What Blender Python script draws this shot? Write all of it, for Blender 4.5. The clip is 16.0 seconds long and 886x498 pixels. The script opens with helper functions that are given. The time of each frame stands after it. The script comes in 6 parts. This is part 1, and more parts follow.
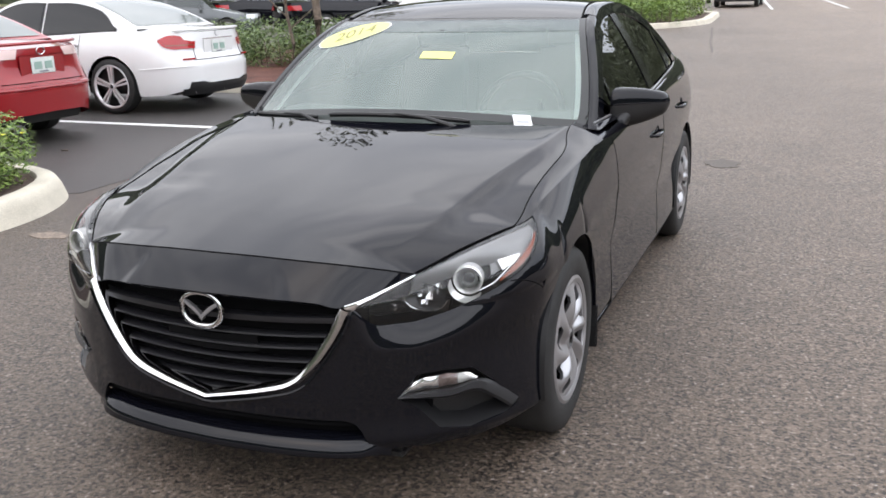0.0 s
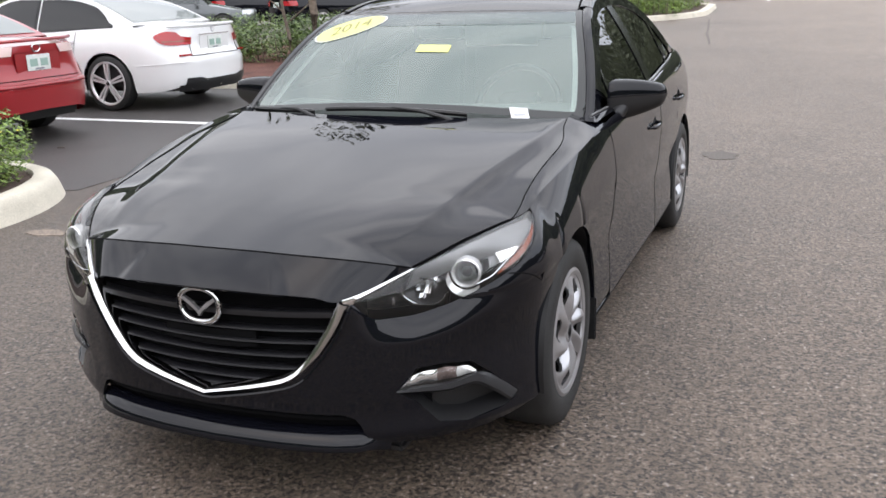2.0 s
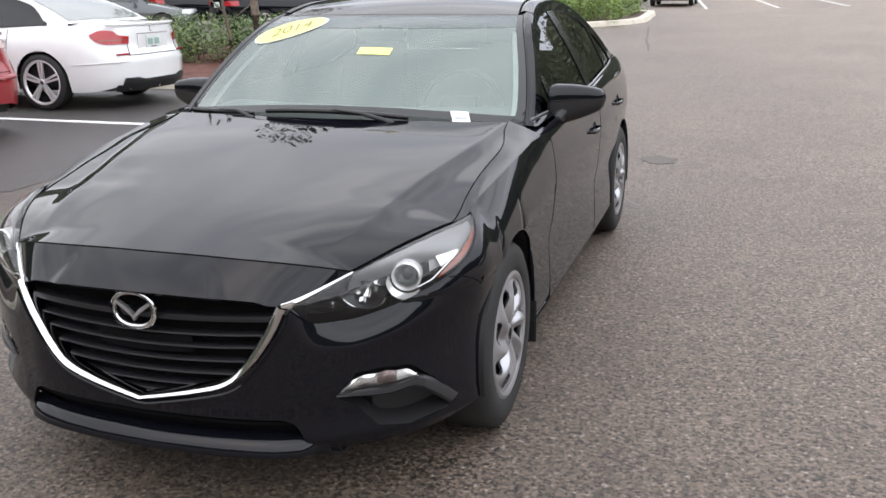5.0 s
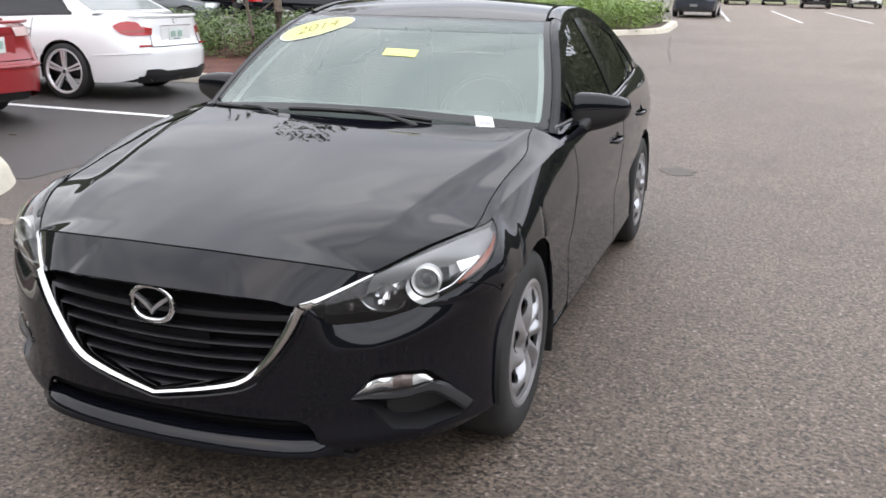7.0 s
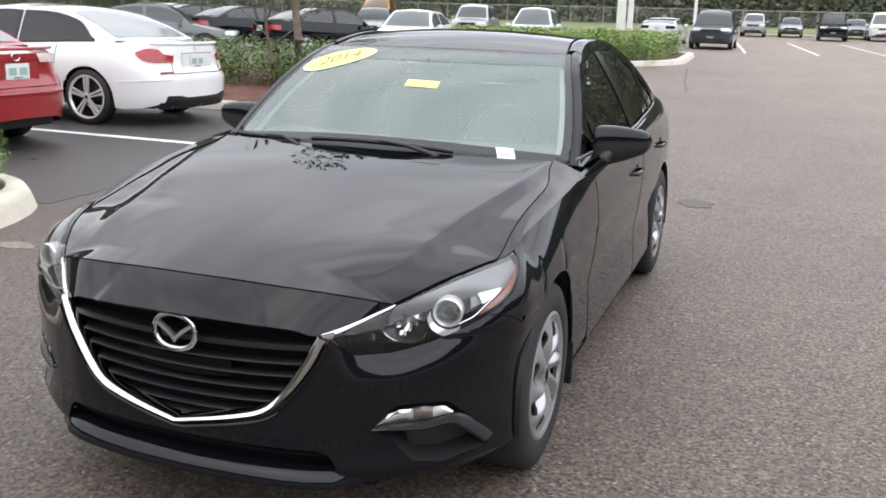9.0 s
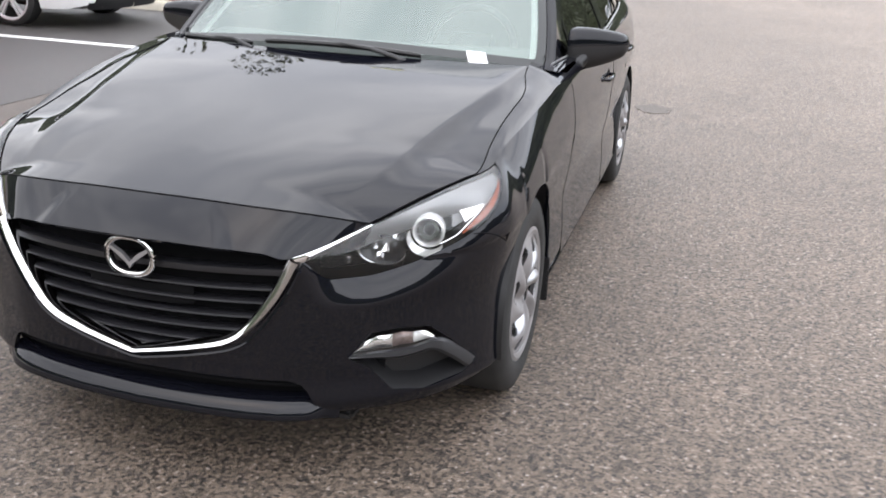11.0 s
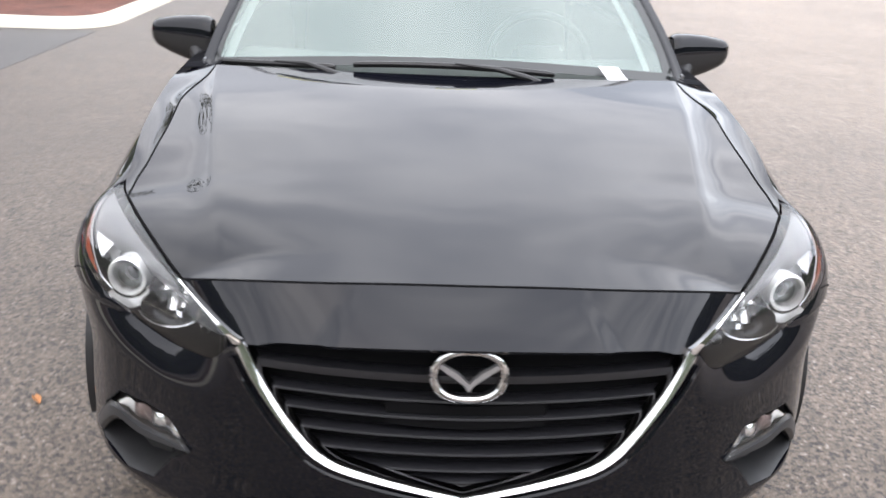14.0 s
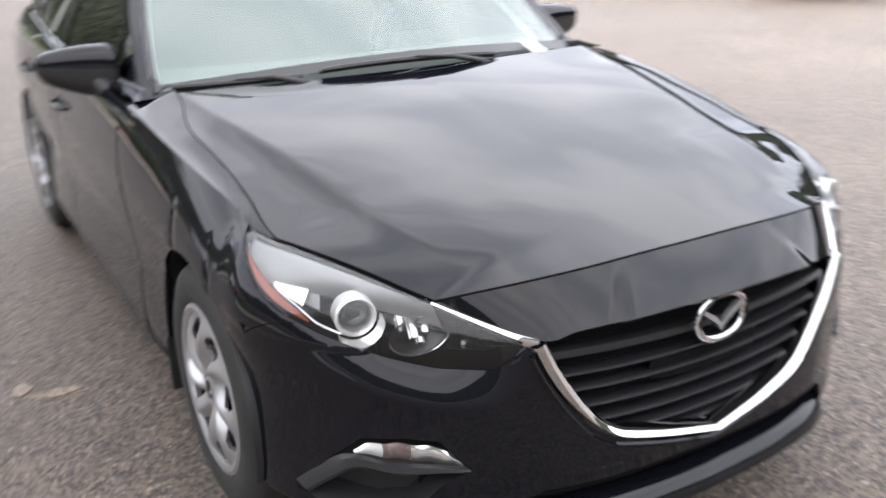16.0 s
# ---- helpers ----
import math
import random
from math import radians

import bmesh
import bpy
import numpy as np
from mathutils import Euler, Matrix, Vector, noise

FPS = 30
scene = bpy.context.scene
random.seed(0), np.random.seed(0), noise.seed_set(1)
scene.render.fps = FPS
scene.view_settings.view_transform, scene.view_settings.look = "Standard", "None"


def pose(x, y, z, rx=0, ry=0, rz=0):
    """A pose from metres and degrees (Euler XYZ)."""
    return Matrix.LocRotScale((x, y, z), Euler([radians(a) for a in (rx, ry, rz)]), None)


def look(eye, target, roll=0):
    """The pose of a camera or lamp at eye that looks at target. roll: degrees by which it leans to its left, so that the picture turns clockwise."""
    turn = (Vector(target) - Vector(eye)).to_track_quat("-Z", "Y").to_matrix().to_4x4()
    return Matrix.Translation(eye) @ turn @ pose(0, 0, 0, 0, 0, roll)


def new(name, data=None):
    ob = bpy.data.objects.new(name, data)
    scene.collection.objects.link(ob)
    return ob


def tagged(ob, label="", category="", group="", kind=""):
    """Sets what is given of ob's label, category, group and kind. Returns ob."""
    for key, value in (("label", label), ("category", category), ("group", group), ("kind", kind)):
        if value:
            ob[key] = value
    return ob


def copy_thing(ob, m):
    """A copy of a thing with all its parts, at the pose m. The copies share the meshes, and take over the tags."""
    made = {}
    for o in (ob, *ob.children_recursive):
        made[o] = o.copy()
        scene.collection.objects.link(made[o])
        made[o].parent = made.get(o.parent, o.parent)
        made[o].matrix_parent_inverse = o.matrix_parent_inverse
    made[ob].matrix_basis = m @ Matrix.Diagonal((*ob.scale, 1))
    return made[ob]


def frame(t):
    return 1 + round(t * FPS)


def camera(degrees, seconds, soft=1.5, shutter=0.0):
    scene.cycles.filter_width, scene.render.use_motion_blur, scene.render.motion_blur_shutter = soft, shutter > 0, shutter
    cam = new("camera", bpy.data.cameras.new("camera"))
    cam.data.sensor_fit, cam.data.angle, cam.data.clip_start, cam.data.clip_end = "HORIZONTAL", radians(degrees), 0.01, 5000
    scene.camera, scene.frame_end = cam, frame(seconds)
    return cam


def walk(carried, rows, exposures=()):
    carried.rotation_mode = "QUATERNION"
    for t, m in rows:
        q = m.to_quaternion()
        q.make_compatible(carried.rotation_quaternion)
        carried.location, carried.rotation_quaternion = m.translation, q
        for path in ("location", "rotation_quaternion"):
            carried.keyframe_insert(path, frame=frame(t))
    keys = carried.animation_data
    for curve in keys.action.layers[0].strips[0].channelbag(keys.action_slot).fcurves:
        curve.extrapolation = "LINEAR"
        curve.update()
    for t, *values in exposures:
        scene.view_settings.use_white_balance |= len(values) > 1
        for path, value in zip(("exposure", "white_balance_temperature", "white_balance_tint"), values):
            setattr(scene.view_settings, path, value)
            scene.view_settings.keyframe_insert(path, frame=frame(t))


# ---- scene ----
cam = camera(51.5, 16.0, soft=1.6, shutter=0.8)
ROWS = [
    (0, (1.578, -1.930, 1.474), (0.487, 0.743, 0.658), -1.40),
    (0.5, (1.577, -1.935, 1.475), (0.462, 0.728, 0.657), -1.47),
    (1, (1.578, -1.928, 1.474), (0.478, 0.743, 0.663), -1.65),
    (1.5, (1.579, -1.926, 1.473), (0.491, 0.748, 0.656), -1.80),
    (2, (1.578, -1.925, 1.469), (0.493, 0.745, 0.636), -1.86),
    (2.5, (1.579, -1.919, 1.470), (0.507, 0.752, 0.627), -1.98),
    (3, (1.578, -1.911, 1.465), (0.557, 0.778, 0.614), -1.68),
    (3.5, (1.578, -1.915, 1.466), (0.589, 0.786, 0.616), -1.22),
    (4, (1.582, -1.921, 1.467), (0.597, 0.777, 0.601), -1.62),
    (4.5, (1.583, -1.924, 1.472), (0.629, 0.793, 0.631), -0.91),
    (4.7, (1.587, -1.922, 1.469), (0.663, 0.809, 0.639), -1.10),
    (7, (1.554, -1.908, 1.472), (0.604, 0.817, 0.651), 1.18),
    (7.5, (1.544, -1.918, 1.477), (0.515, 0.785, 0.681), 2.01),
    (8, (1.535, -1.922, 1.481), (0.458, 0.770, 0.709), 1.86),
    (8.5, (1.539, -1.921, 1.483), (0.512, 0.794, 0.724), 1.60),
    (9, (1.532, -1.918, 1.484), (0.530, 0.812, 0.749), 1.66),
    (9.2, (1.540, -1.911, 1.490), (0.563, 0.830, 0.763), 1.25),
    (11.3, (1.297, -1.723, 1.447), (0.521, 0.978, 0.395), 2.32),
    (11.5, (1.239, -1.682, 1.444), (0.353, 0.986, 0.395), 1.77),
    (12, (1.072, -1.582, 1.450), (0.097, 1.089, 0.495), 3.61),
    (12.5, (0.809, -1.573, 1.425), (0.186, 1.226, 0.544), 3.30),
    (13, (0.527, -1.589, 1.439), (0.215, 1.222, 0.441), 3.53),
    (13.5, (0.188, -1.464, 1.395), (0.167, 1.333, 0.309), 3.01),
    (14, (-0.134, -1.424, 1.402), (0.004, 1.401, 0.403), 2.48),
    (14.5, (-0.443, -1.411, 1.430), (0.172, 1.321, 0.353), 0.81),
    (15, (-0.773, -1.307, 1.379), (-0.010, 1.405, 0.346), 1.35),
    (15.5, (-1.079, -1.182, 1.394), (-0.131, 1.458, 0.330), 0.95),
    (16, (-1.382, -1.121, 1.424), (0.034, 1.312, 0.387), -1.60),
]
walk(cam, [(t, look(eye, target, roll)) for t, eye, target, roll in ROWS], [(0.0, 0.77, 7210, 16), (9.2, 0.79, 7210, 16), (11.3, 1.24, 7180, 16), (12.0, 1.00, 7170, 16), (12.5, 0.93, 7170, 16), (13.0, 1.05, 7170, 16), (13.5, 1.24, 7170, 16), (14.0, 1.38, 7170, 16), (15.0, 1.44, 7170, 16), (15.5, 1.42, 7170, 16), (16.0, 1.30, 7170, 17)])

# ---- daylight: a bright, even overcast sky ----
world = bpy.data.worlds.new("overcast_sky")
scene.world = world
world.use_nodes = True
wn, wl = world.node_tree.nodes, world.node_tree.links
wn.clear()
w_out, w_bg, w_sky = wn.new("ShaderNodeOutputWorld"), wn.new("ShaderNodeBackground"), wn.new("ShaderNodeTexSky")
w_sky.sky_type, w_sky.sun_disc = "NISHITA", False
w_sky.sun_elevation, w_sky.sun_rotation = radians(52), radians(200)
w_sky.dust_density, w_sky.ozone_density = 3.0, 0.5
w_co, w_map, w_cloud = wn.new("ShaderNodeTexCoord"), wn.new("ShaderNodeMapping"), wn.new("ShaderNodeTexNoise")
w_map.inputs["Scale"].default_value = (1.6, 1.6, 6.0)
w_cloud.inputs["Scale"].default_value, w_cloud.inputs["Detail"].default_value = 2.0, 6.0
w_ramp, w_mix = wn.new("ShaderNodeValToRGB"), wn.new("ShaderNodeMix")
w_ramp.color_ramp.elements[0].position, w_ramp.color_ramp.elements[0].color = 0.38, (7.2, 8.5, 10.25, 1)
w_ramp.color_ramp.elements[1].position, w_ramp.color_ramp.elements[1].color = 0.64, (11.75, 13.3, 15.1, 1)
w_mix.data_type = "RGBA"
w_mix.inputs["Factor"].default_value = 0.85
wl.new(w_co.outputs["Generated"], w_map.inputs["Vector"])
wl.new(w_map.outputs["Vector"], w_cloud.inputs["Vector"])
wl.new(w_cloud.outputs["Fac"], w_ramp.inputs["Fac"])
wl.new(w_sky.outputs["Color"], w_mix.inputs["A"])
wl.new(w_ramp.outputs["Color"], w_mix.inputs["B"])
wl.new(w_mix.outputs["Result"], w_bg.inputs["Color"])
w_sep, w_rise = wn.new("ShaderNodeSeparateXYZ"), wn.new("ShaderNodeMapRange")
w_rise.inputs["From Min"].default_value, w_rise.inputs["From Max"].default_value = 0.0, 1.02
w_rise.inputs["To Min"].default_value, w_rise.inputs["To Max"].default_value = 0.104, 0.130
wl.new(w_co.outputs["Generated"], w_sep.inputs[0])
wl.new(w_sep.outputs["Z"], w_rise.inputs["Value"])
w_side, w_mul = wn.new("ShaderNodeMapRange"), wn.new("ShaderNodeMath")
w_side.inputs["From Min"].default_value, w_side.inputs["From Max"].default_value = -1.0, 1.0
w_side.inputs["To Min"].default_value, w_side.inputs["To Max"].default_value = 0.72, 1.24
w_mul.operation = "MULTIPLY"
wl.new(w_sep.outputs["X"], w_side.inputs["Value"])
wl.new(w_rise.outputs["Result"], w_mul.inputs[0])
wl.new(w_side.outputs["Result"], w_mul.inputs[1])
wl.new(w_mul.outputs[0], w_bg.inputs["Strength"])
wl.new(w_bg.outputs["Background"], w_out.inputs["Surface"])

sun_data = bpy.data.lights.new("sun", "SUN")
sun_data.energy, sun_data.angle, sun_data.color = 0.6, radians(176), (1.0, 0.97, 0.92)
sun = new("sun", sun_data)
sun.matrix_world = look((0, 0, 20), (3, 8, 0))

# ---- materials ----
def material(name, colour, rough=0.5, metal=0.0, grain=0.0, grain_scale=40.0, stain=0.0, stain_scale=2.0, bump=0.0, coat=0.0, spec=0.5, second=None):
    """A surface with variation at two scales: fine grain (also as relief) and broad stains, in metres."""
    m = bpy.data.materials.new(name)
    m.use_nodes = True
    n, l = m.node_tree.nodes, m.node_tree.links
    b = n["Principled BSDF"]
    b.inputs["Base Color"].default_value = (*colour, 1)
    b.inputs["Roughness"].default_value, b.inputs["Metallic"].default_value = rough, metal
    b.inputs["Coat Weight"].default_value, b.inputs["Coat Roughness"].default_value = coat, 0.02
    b.inputs["Coat IOR"].default_value = 1.41
    b.inputs["Specular IOR Level"].default_value = spec
    if grain or stain or bump:
        co = n.new("ShaderNodeTexCoord")
        fine, broad = n.new("ShaderNodeTexNoise"), n.new("ShaderNodeTexNoise")
        for tex, scale in ((fine, grain_scale), (broad, stain_scale)):
            tex.inputs["Scale"].default_value, tex.inputs["Detail"].default_value = scale, 4.0
            l.new(co.outputs["Object"], tex.inputs["Vector"])
        last = None
        for tex, amount in ((fine, grain), (broad, stain)):
            if not amount:
                continue
            rng = n.new("ShaderNodeMapRange")
            rng.inputs["From Min"].default_value, rng.inputs["From Max"].default_value = 0.3, 0.7
            rng.inputs["To Min"].default_value, rng.inputs["To Max"].default_value = 1 - amount, 1 + amount
            l.new(tex.outputs["Fac"], rng.inputs["Value"])
            mix = n.new("ShaderNodeMix")
            mix.data_type, mix.blend_type = "RGBA", "MULTIPLY"
            mix.inputs["Factor"].default_value = 1.0
            if last is None:
                mix.inputs["A"].default_value = (*colour, 1)
            else:
                l.new(last, mix.inputs["A"])
            l.new(rng.outputs["Result"], mix.inputs["B"])
            last = mix.outputs["Result"]
        if second:
            mix = n.new("ShaderNodeMix")
            mix.data_type = "RGBA"
            rng = n.new("ShaderNodeMapRange")
            rng.inputs["From Min"].default_value, rng.inputs["From Max"].default_value = 0.5, 0.62
            l.new(fine.outputs["Fac"], rng.inputs["Value"])
            l.new(rng.outputs["Result"], mix.inputs["Factor"])
            l.new(last, mix.inputs["A"])
            mix.inputs["B"].default_value = (*second, 1)
            last = mix.outputs["Result"]
        if last is not None:
            l.new(last, b.inputs["Base Color"])
        if bump:
            bp = n.new("ShaderNodeBump")
            bp.inputs["Strength"].default_value, bp.inputs["Distance"].default_value = bump, 0.01
            l.new(fine.outputs["Fac"], bp.inputs["Height"])
            l.new(bp.outputs["Normal"], b.inputs["Normal"])
    return m


def asphalt(name, dark, light, tint, painted_lift=0.0):
    """Worn asphalt: grey and pale stones a few millimetres wide in dark binder, with broad worn and stained patches."""
    m = bpy.data.materials.new(name)
    m.use_nodes = True
    n, l = m.node_tree.nodes, m.node_tree.links
    b = n["Principled BSDF"]
    co = n.new("ShaderNodeTexCoord")
    stones, shade, patch, streak = n.new("ShaderNodeTexVoronoi"), n.new("ShaderNodeTexNoise"), n.new("ShaderNodeTexNoise"), n.new("ShaderNodeTexNoise")
    stones.inputs["Scale"].default_value = 92.0
    shade.inputs["Scale"].default_value, shade.inputs["Detail"].default_value, shade.inputs["Roughness"].default_value = 55.0, 6.0, 0.75
    patch.inputs["Scale"].default_value, patch.inputs["Detail"].default_value = 0.35, 6.0
    streak.inputs["Scale"].default_value, streak.inputs["Detail"].default_value = 2.2, 5.0
    for tex in (stones, shade, patch, streak):
        l.new(co.outputs["Object"], tex.inputs["Vector"])
    ramp = n.new("ShaderNodeValToRGB")
    ramp.color_ramp.elements[0].position, ramp.color_ramp.elements[0].color = 0.12, (*[c * dark for c in tint], 1)
    ramp.color_ramp.elements[1].position, ramp.color_ramp.elements[1].color = 0.85, (*[c * light for c in tint], 1)
    ramp.color_ramp.elements.new(1.0).color = (*[c * light * 2.0 for c in (tint[0], 0.92 * tint[0], 0.86 * tint[0])], 1)
    grey = n.new("ShaderNodeSeparateColor")
    l.new(stones.outputs["Color"], grey.inputs["Color"])
    add = n.new("ShaderNodeMath")
    add.operation = "MULTIPLY_ADD"
    add.inputs[1].default_value = 0.64
    l.new(grey.outputs["Red"], add.inputs[0])
    sub = n.new("ShaderNodeMapRange")
    sub.inputs["From Min"].default_value, sub.inputs["From Max"].default_value = 0.32, 0.68
    sub.inputs["To Min"].default_value, sub.inputs["To Max"].default_value = -0.18, 0.5
    l.new(shade.outputs["Fac"], sub.inputs["Value"])
    l.new(sub.outputs["Result"], add.inputs[2])
    l.new(add.outputs[0], ramp.inputs["Fac"])
    last = ramp.outputs["Color"]
    for tex, lo, hi in ((patch, 0.82, 1.18), (streak, 0.92, 1.08)):
        rng, mix = n.new("ShaderNodeMapRange"), n.new("ShaderNodeMix")
        rng.inputs["From Min"].default_value, rng.inputs["From Max"].default_value = 0.3, 0.7
        rng.inputs["To Min"].default_value, rng.inputs["To Max"].default_value = lo, hi
        l.new(tex.outputs["Fac"], rng.inputs["Value"])
        mix.data_type, mix.blend_type = "RGBA", "MULTIPLY"
        mix.inputs["Factor"].default_value = 1.0
        l.new(last, mix.inputs["A"])
        l.new(rng.outputs["Result"], mix.inputs["B"])
        last = mix.outputs["Result"]
    if painted_lift:
        # brightness painted into the colour: darker close by, lighter towards +x and far off
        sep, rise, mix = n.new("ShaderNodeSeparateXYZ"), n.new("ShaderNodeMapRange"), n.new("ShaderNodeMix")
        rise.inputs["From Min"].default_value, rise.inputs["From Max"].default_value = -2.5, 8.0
        rise.inputs["To Min"].default_value, rise.inputs["To Max"].default_value = 1 - 0.50 * painted_lift, 1 + 0.82 * painted_lift
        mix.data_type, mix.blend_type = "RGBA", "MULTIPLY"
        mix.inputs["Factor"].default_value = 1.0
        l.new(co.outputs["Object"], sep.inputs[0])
        far_ramp = n.new("ShaderNodeMath")
        far_ramp.operation = "MULTIPLY_ADD"
        far_ramp.inputs[1].default_value = 0.16
        l.new(sep.outputs["Y"], far_ramp.inputs[0])
        l.new(sep.outputs["X"], far_ramp.inputs[2])
        l.new(far_ramp.outputs[0], rise.inputs["Value"])
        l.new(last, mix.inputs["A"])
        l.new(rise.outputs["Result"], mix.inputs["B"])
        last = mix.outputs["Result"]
    l.new(last, b.inputs["Base Color"])
    b.inputs["Roughness"].default_value = 0.5
    b.inputs["Specular IOR Level"].default_value = 0.6
    bp = n.new("ShaderNodeBump")
    bp.inputs["Strength"].default_value, bp.inputs["Distance"].default_value = 0.85, 0.005
    l.new(add.outputs[0], bp.inputs["Height"])
    l.new(bp.outputs["Normal"], b.inputs["Normal"])
    return m


def glass(name, tint, film=0.0, film_colour=(0.6, 0.7, 0.66), ior=1.6):
    """Tinted pane: clear with a sharp reflection that grows to grazing angles; film: a diffuse veil of dust and
    painted-in glare.
    """
    m = bpy.data.materials.new(name)
    m.use_nodes = True
    n, l = m.node_tree.nodes, m.node_tree.links
    n.clear()
    out, clear, gloss, fres, mix = (n.new("ShaderNode" + k) for k in ("OutputMaterial", "BsdfTransparent", "BsdfGlossy", "Fresnel", "MixShader"))
    clear.inputs["Color"].default_value = (*tint, 1)
    gloss.inputs["Roughness"].default_value = 0.01
    gloss.inputs["Color"].default_value = (1, 1, 1, 1)
    fres.inputs["IOR"].default_value = ior
    l.new(fres.outputs[0], mix.inputs["Fac"])
    body = clear.outputs[0]
    if film:
        veil, m2 = n.new("ShaderNodeBsdfDiffuse"), n.new("ShaderNodeMixShader")
        veil.inputs["Color"].default_value = (*film_colour, 1)
        m2.inputs["Fac"].default_value = film
        l.new(body, m2.inputs[1])
        l.new(veil.outputs[0], m2.inputs[2])
        body = m2.outputs[0]
    l.new(body, mix.inputs[1])
    l.new(gloss.outputs[0], mix.inputs[2])
    l.new(mix.outputs[0], out.inputs["Surface"])
    return m


BLACK_PAINT = material("black_paint", (0.0040, 0.0044, 0.0070), 0.35, 0.0, coat=1.0, spec=0.0, grain=0.15, grain_scale=900, stain=0.1, stain_scale=1.5)
BLACK_PLASTIC = material("black_plastic", (0.012, 0.012, 0.013), 0.45, grain=0.2, grain_scale=600, bump=0.05)
GLOSS_BLACK = material("gloss_black", (0.008, 0.008, 0.009), 0.12)
FRIT = material("screen_border_print", (0.020, 0.022, 0.022), 0.30, grain=0.1, grain_scale=300)
GREY_PLASTIC = material("grey_plastic", (0.020, 0.0205, 0.023), 0.42, grain=0.1, grain_scale=500, bump=0.03)
RUBBER = material("tyre_rubber", (0.018, 0.018, 0.018), 0.7, grain=0.2, grain_scale=200, stain=0.25, stain_scale=9, bump=0.1)
SLAT = material("grille_slat_black", (0.015, 0.015, 0.0175), 0.38, grain=0.2, grain_scale=400)
GAP_DARK = material("panel_gap", (0.004, 0.004, 0.0046), 0.9, spec=0.1)
CHROME = material("chrome", (0.78, 0.78, 0.79), 0.08, 1.0, stain=0.05, stain_scale=12)
SILVER = material("silver_paint", (0.42, 0.42, 0.435), 0.32, 0.75, grain=0.05, grain_scale=800, stain=0.08, stain_scale=6)
REFLECTOR = material("lamp_reflector", (0.78, 0.78, 0.79), 0.16, 0.95)
LAMP_RING = material("lamp_ring_satin", (0.90, 0.90, 0.89), 0.22, 0.55)
BULB_BAY = material("bulb_bay_brown", (0.20, 0.15, 0.14), 0.3, 0.6, grain=0.3, grain_scale=120)
LAMP_EYE = material("projector_eye_grey", (0.16, 0.17, 0.165), 0.3)
BEZEL = material("lamp_bezel", (0.24, 0.24, 0.243), 0.35, 0.4)
LAMP_DARK = material("lamp_dark_housing", (0.012, 0.012, 0.013), 0.25)
AMBER = material("amber_reflector", (0.25, 0.058, 0.03), 0.2, coat=1.0)
RED_LAMP = material("red_lamp", (0.42, 0.008, 0.012), 0.12, coat=1.0)
CLEAR = glass("clear_lens", (0.97, 0.98, 0.98), 0.012, (0.8, 0.8, 0.8), 1.4)
# the windshield's greenish film also paints in glare of sky and dashboard
WINDSHIELD = glass("windshield_glass", (0.70, 0.82, 0.77), 0.23, (0.48, 0.62, 0.57))
PRIVACY = glass("tinted_side_glass", (0.05, 0.055, 0.05), 0.0)
SHADE_BAND = glass("shade_band", (0.42, 0.50, 0.50), 0.12, (0.2, 0.24, 0.26))
CAR_GLASS = glass("car_glass", (0.35, 0.4, 0.4), 0.08, (0.4, 0.45, 0.45))
INTERIOR = material("interior_grey", (0.18, 0.185, 0.185), 0.7, grain=0.15, grain_scale=300, bump=0.1)
INTERIOR_DARK = material("interior_black", (0.02, 0.02, 0.021), 0.6, grain=0.15, grain_scale=300)
PAPER = material("white_paper", (0.82, 0.82, 0.83), 0.6, stain=0.03, stain_scale=20)
YELLOW = material("yellow_sticker", (0.80, 0.79, 0.26), 0.5, stain=0.04, stain_scale=15)
INK = material("grey_ink", (0.25, 0.25, 0.28), 0.6)
WHITE_PAINT = material("white_car_paint", (0.80, 0.80, 0.80), 0.25, coat=1.0, stain=0.03, stain_scale=2)
RED_PAINT = material("red_car_paint", (0.30, 0.006, 0.011), 0.28, 0.1, coat=1.0, grain=0.08, grain_scale=900, stain=0.05)
ALLOY = material("alloy_wheel", (0.82, 0.82, 0.83), 0.25, 0.5, stain=0.08, stain_scale=10)
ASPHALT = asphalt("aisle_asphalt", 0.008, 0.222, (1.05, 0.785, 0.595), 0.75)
ASPHALT_DARK = asphalt("bay_asphalt", 0.016, 0.074, (1.0, 0.89, 0.84))
CONCRETE = material("kerb_concrete", (0.60, 0.555, 0.46), 0.85, grain=0.1, grain_scale=90, stain=0.14, stain_scale=3, bump=0.2)
LINE_PAINT = material("line_paint", (0.72, 0.72, 0.71), 0.7, grain=0.2, grain_scale=60, stain=0.12, stain_scale=4)
MULCH = material("red_mulch", (0.125, 0.046, 0.032), 0.9, grain=0.5, grain_scale=45, stain=0.3, stain_scale=3, bump=1.0)
SOIL = material("soil", (0.09, 0.06, 0.045), 0.95, grain=0.4, grain_scale=30, bump=0.6)
GRASS = material("grass_green", (0.19, 0.21, 0.09), 0.8, grain=0.35, grain_scale=3, stain=0.35, stain_scale=0.12, bump=0.3)
BARK = material("bark", (0.14, 0.11, 0.085), 0.9, grain=0.35, grain_scale=25, stain=0.2, stain_scale=4, bump=0.6)
STEEL = material("galvanised_steel", (0.36, 0.37, 0.35), 0.6, 0.4, stain=0.1)
POLE_WHITE = material("white_pole_paint", (0.75, 0.75, 0.73), 0.5, stain=0.06, stain_scale=3)
PLATE = material("licence_plate", (0.72, 0.75, 0.72), 0.4, stain=0.08, stain_scale=30)
PLATE_BAR = material("plate_bars", (0.32, 0.46, 0.40), 0.5)


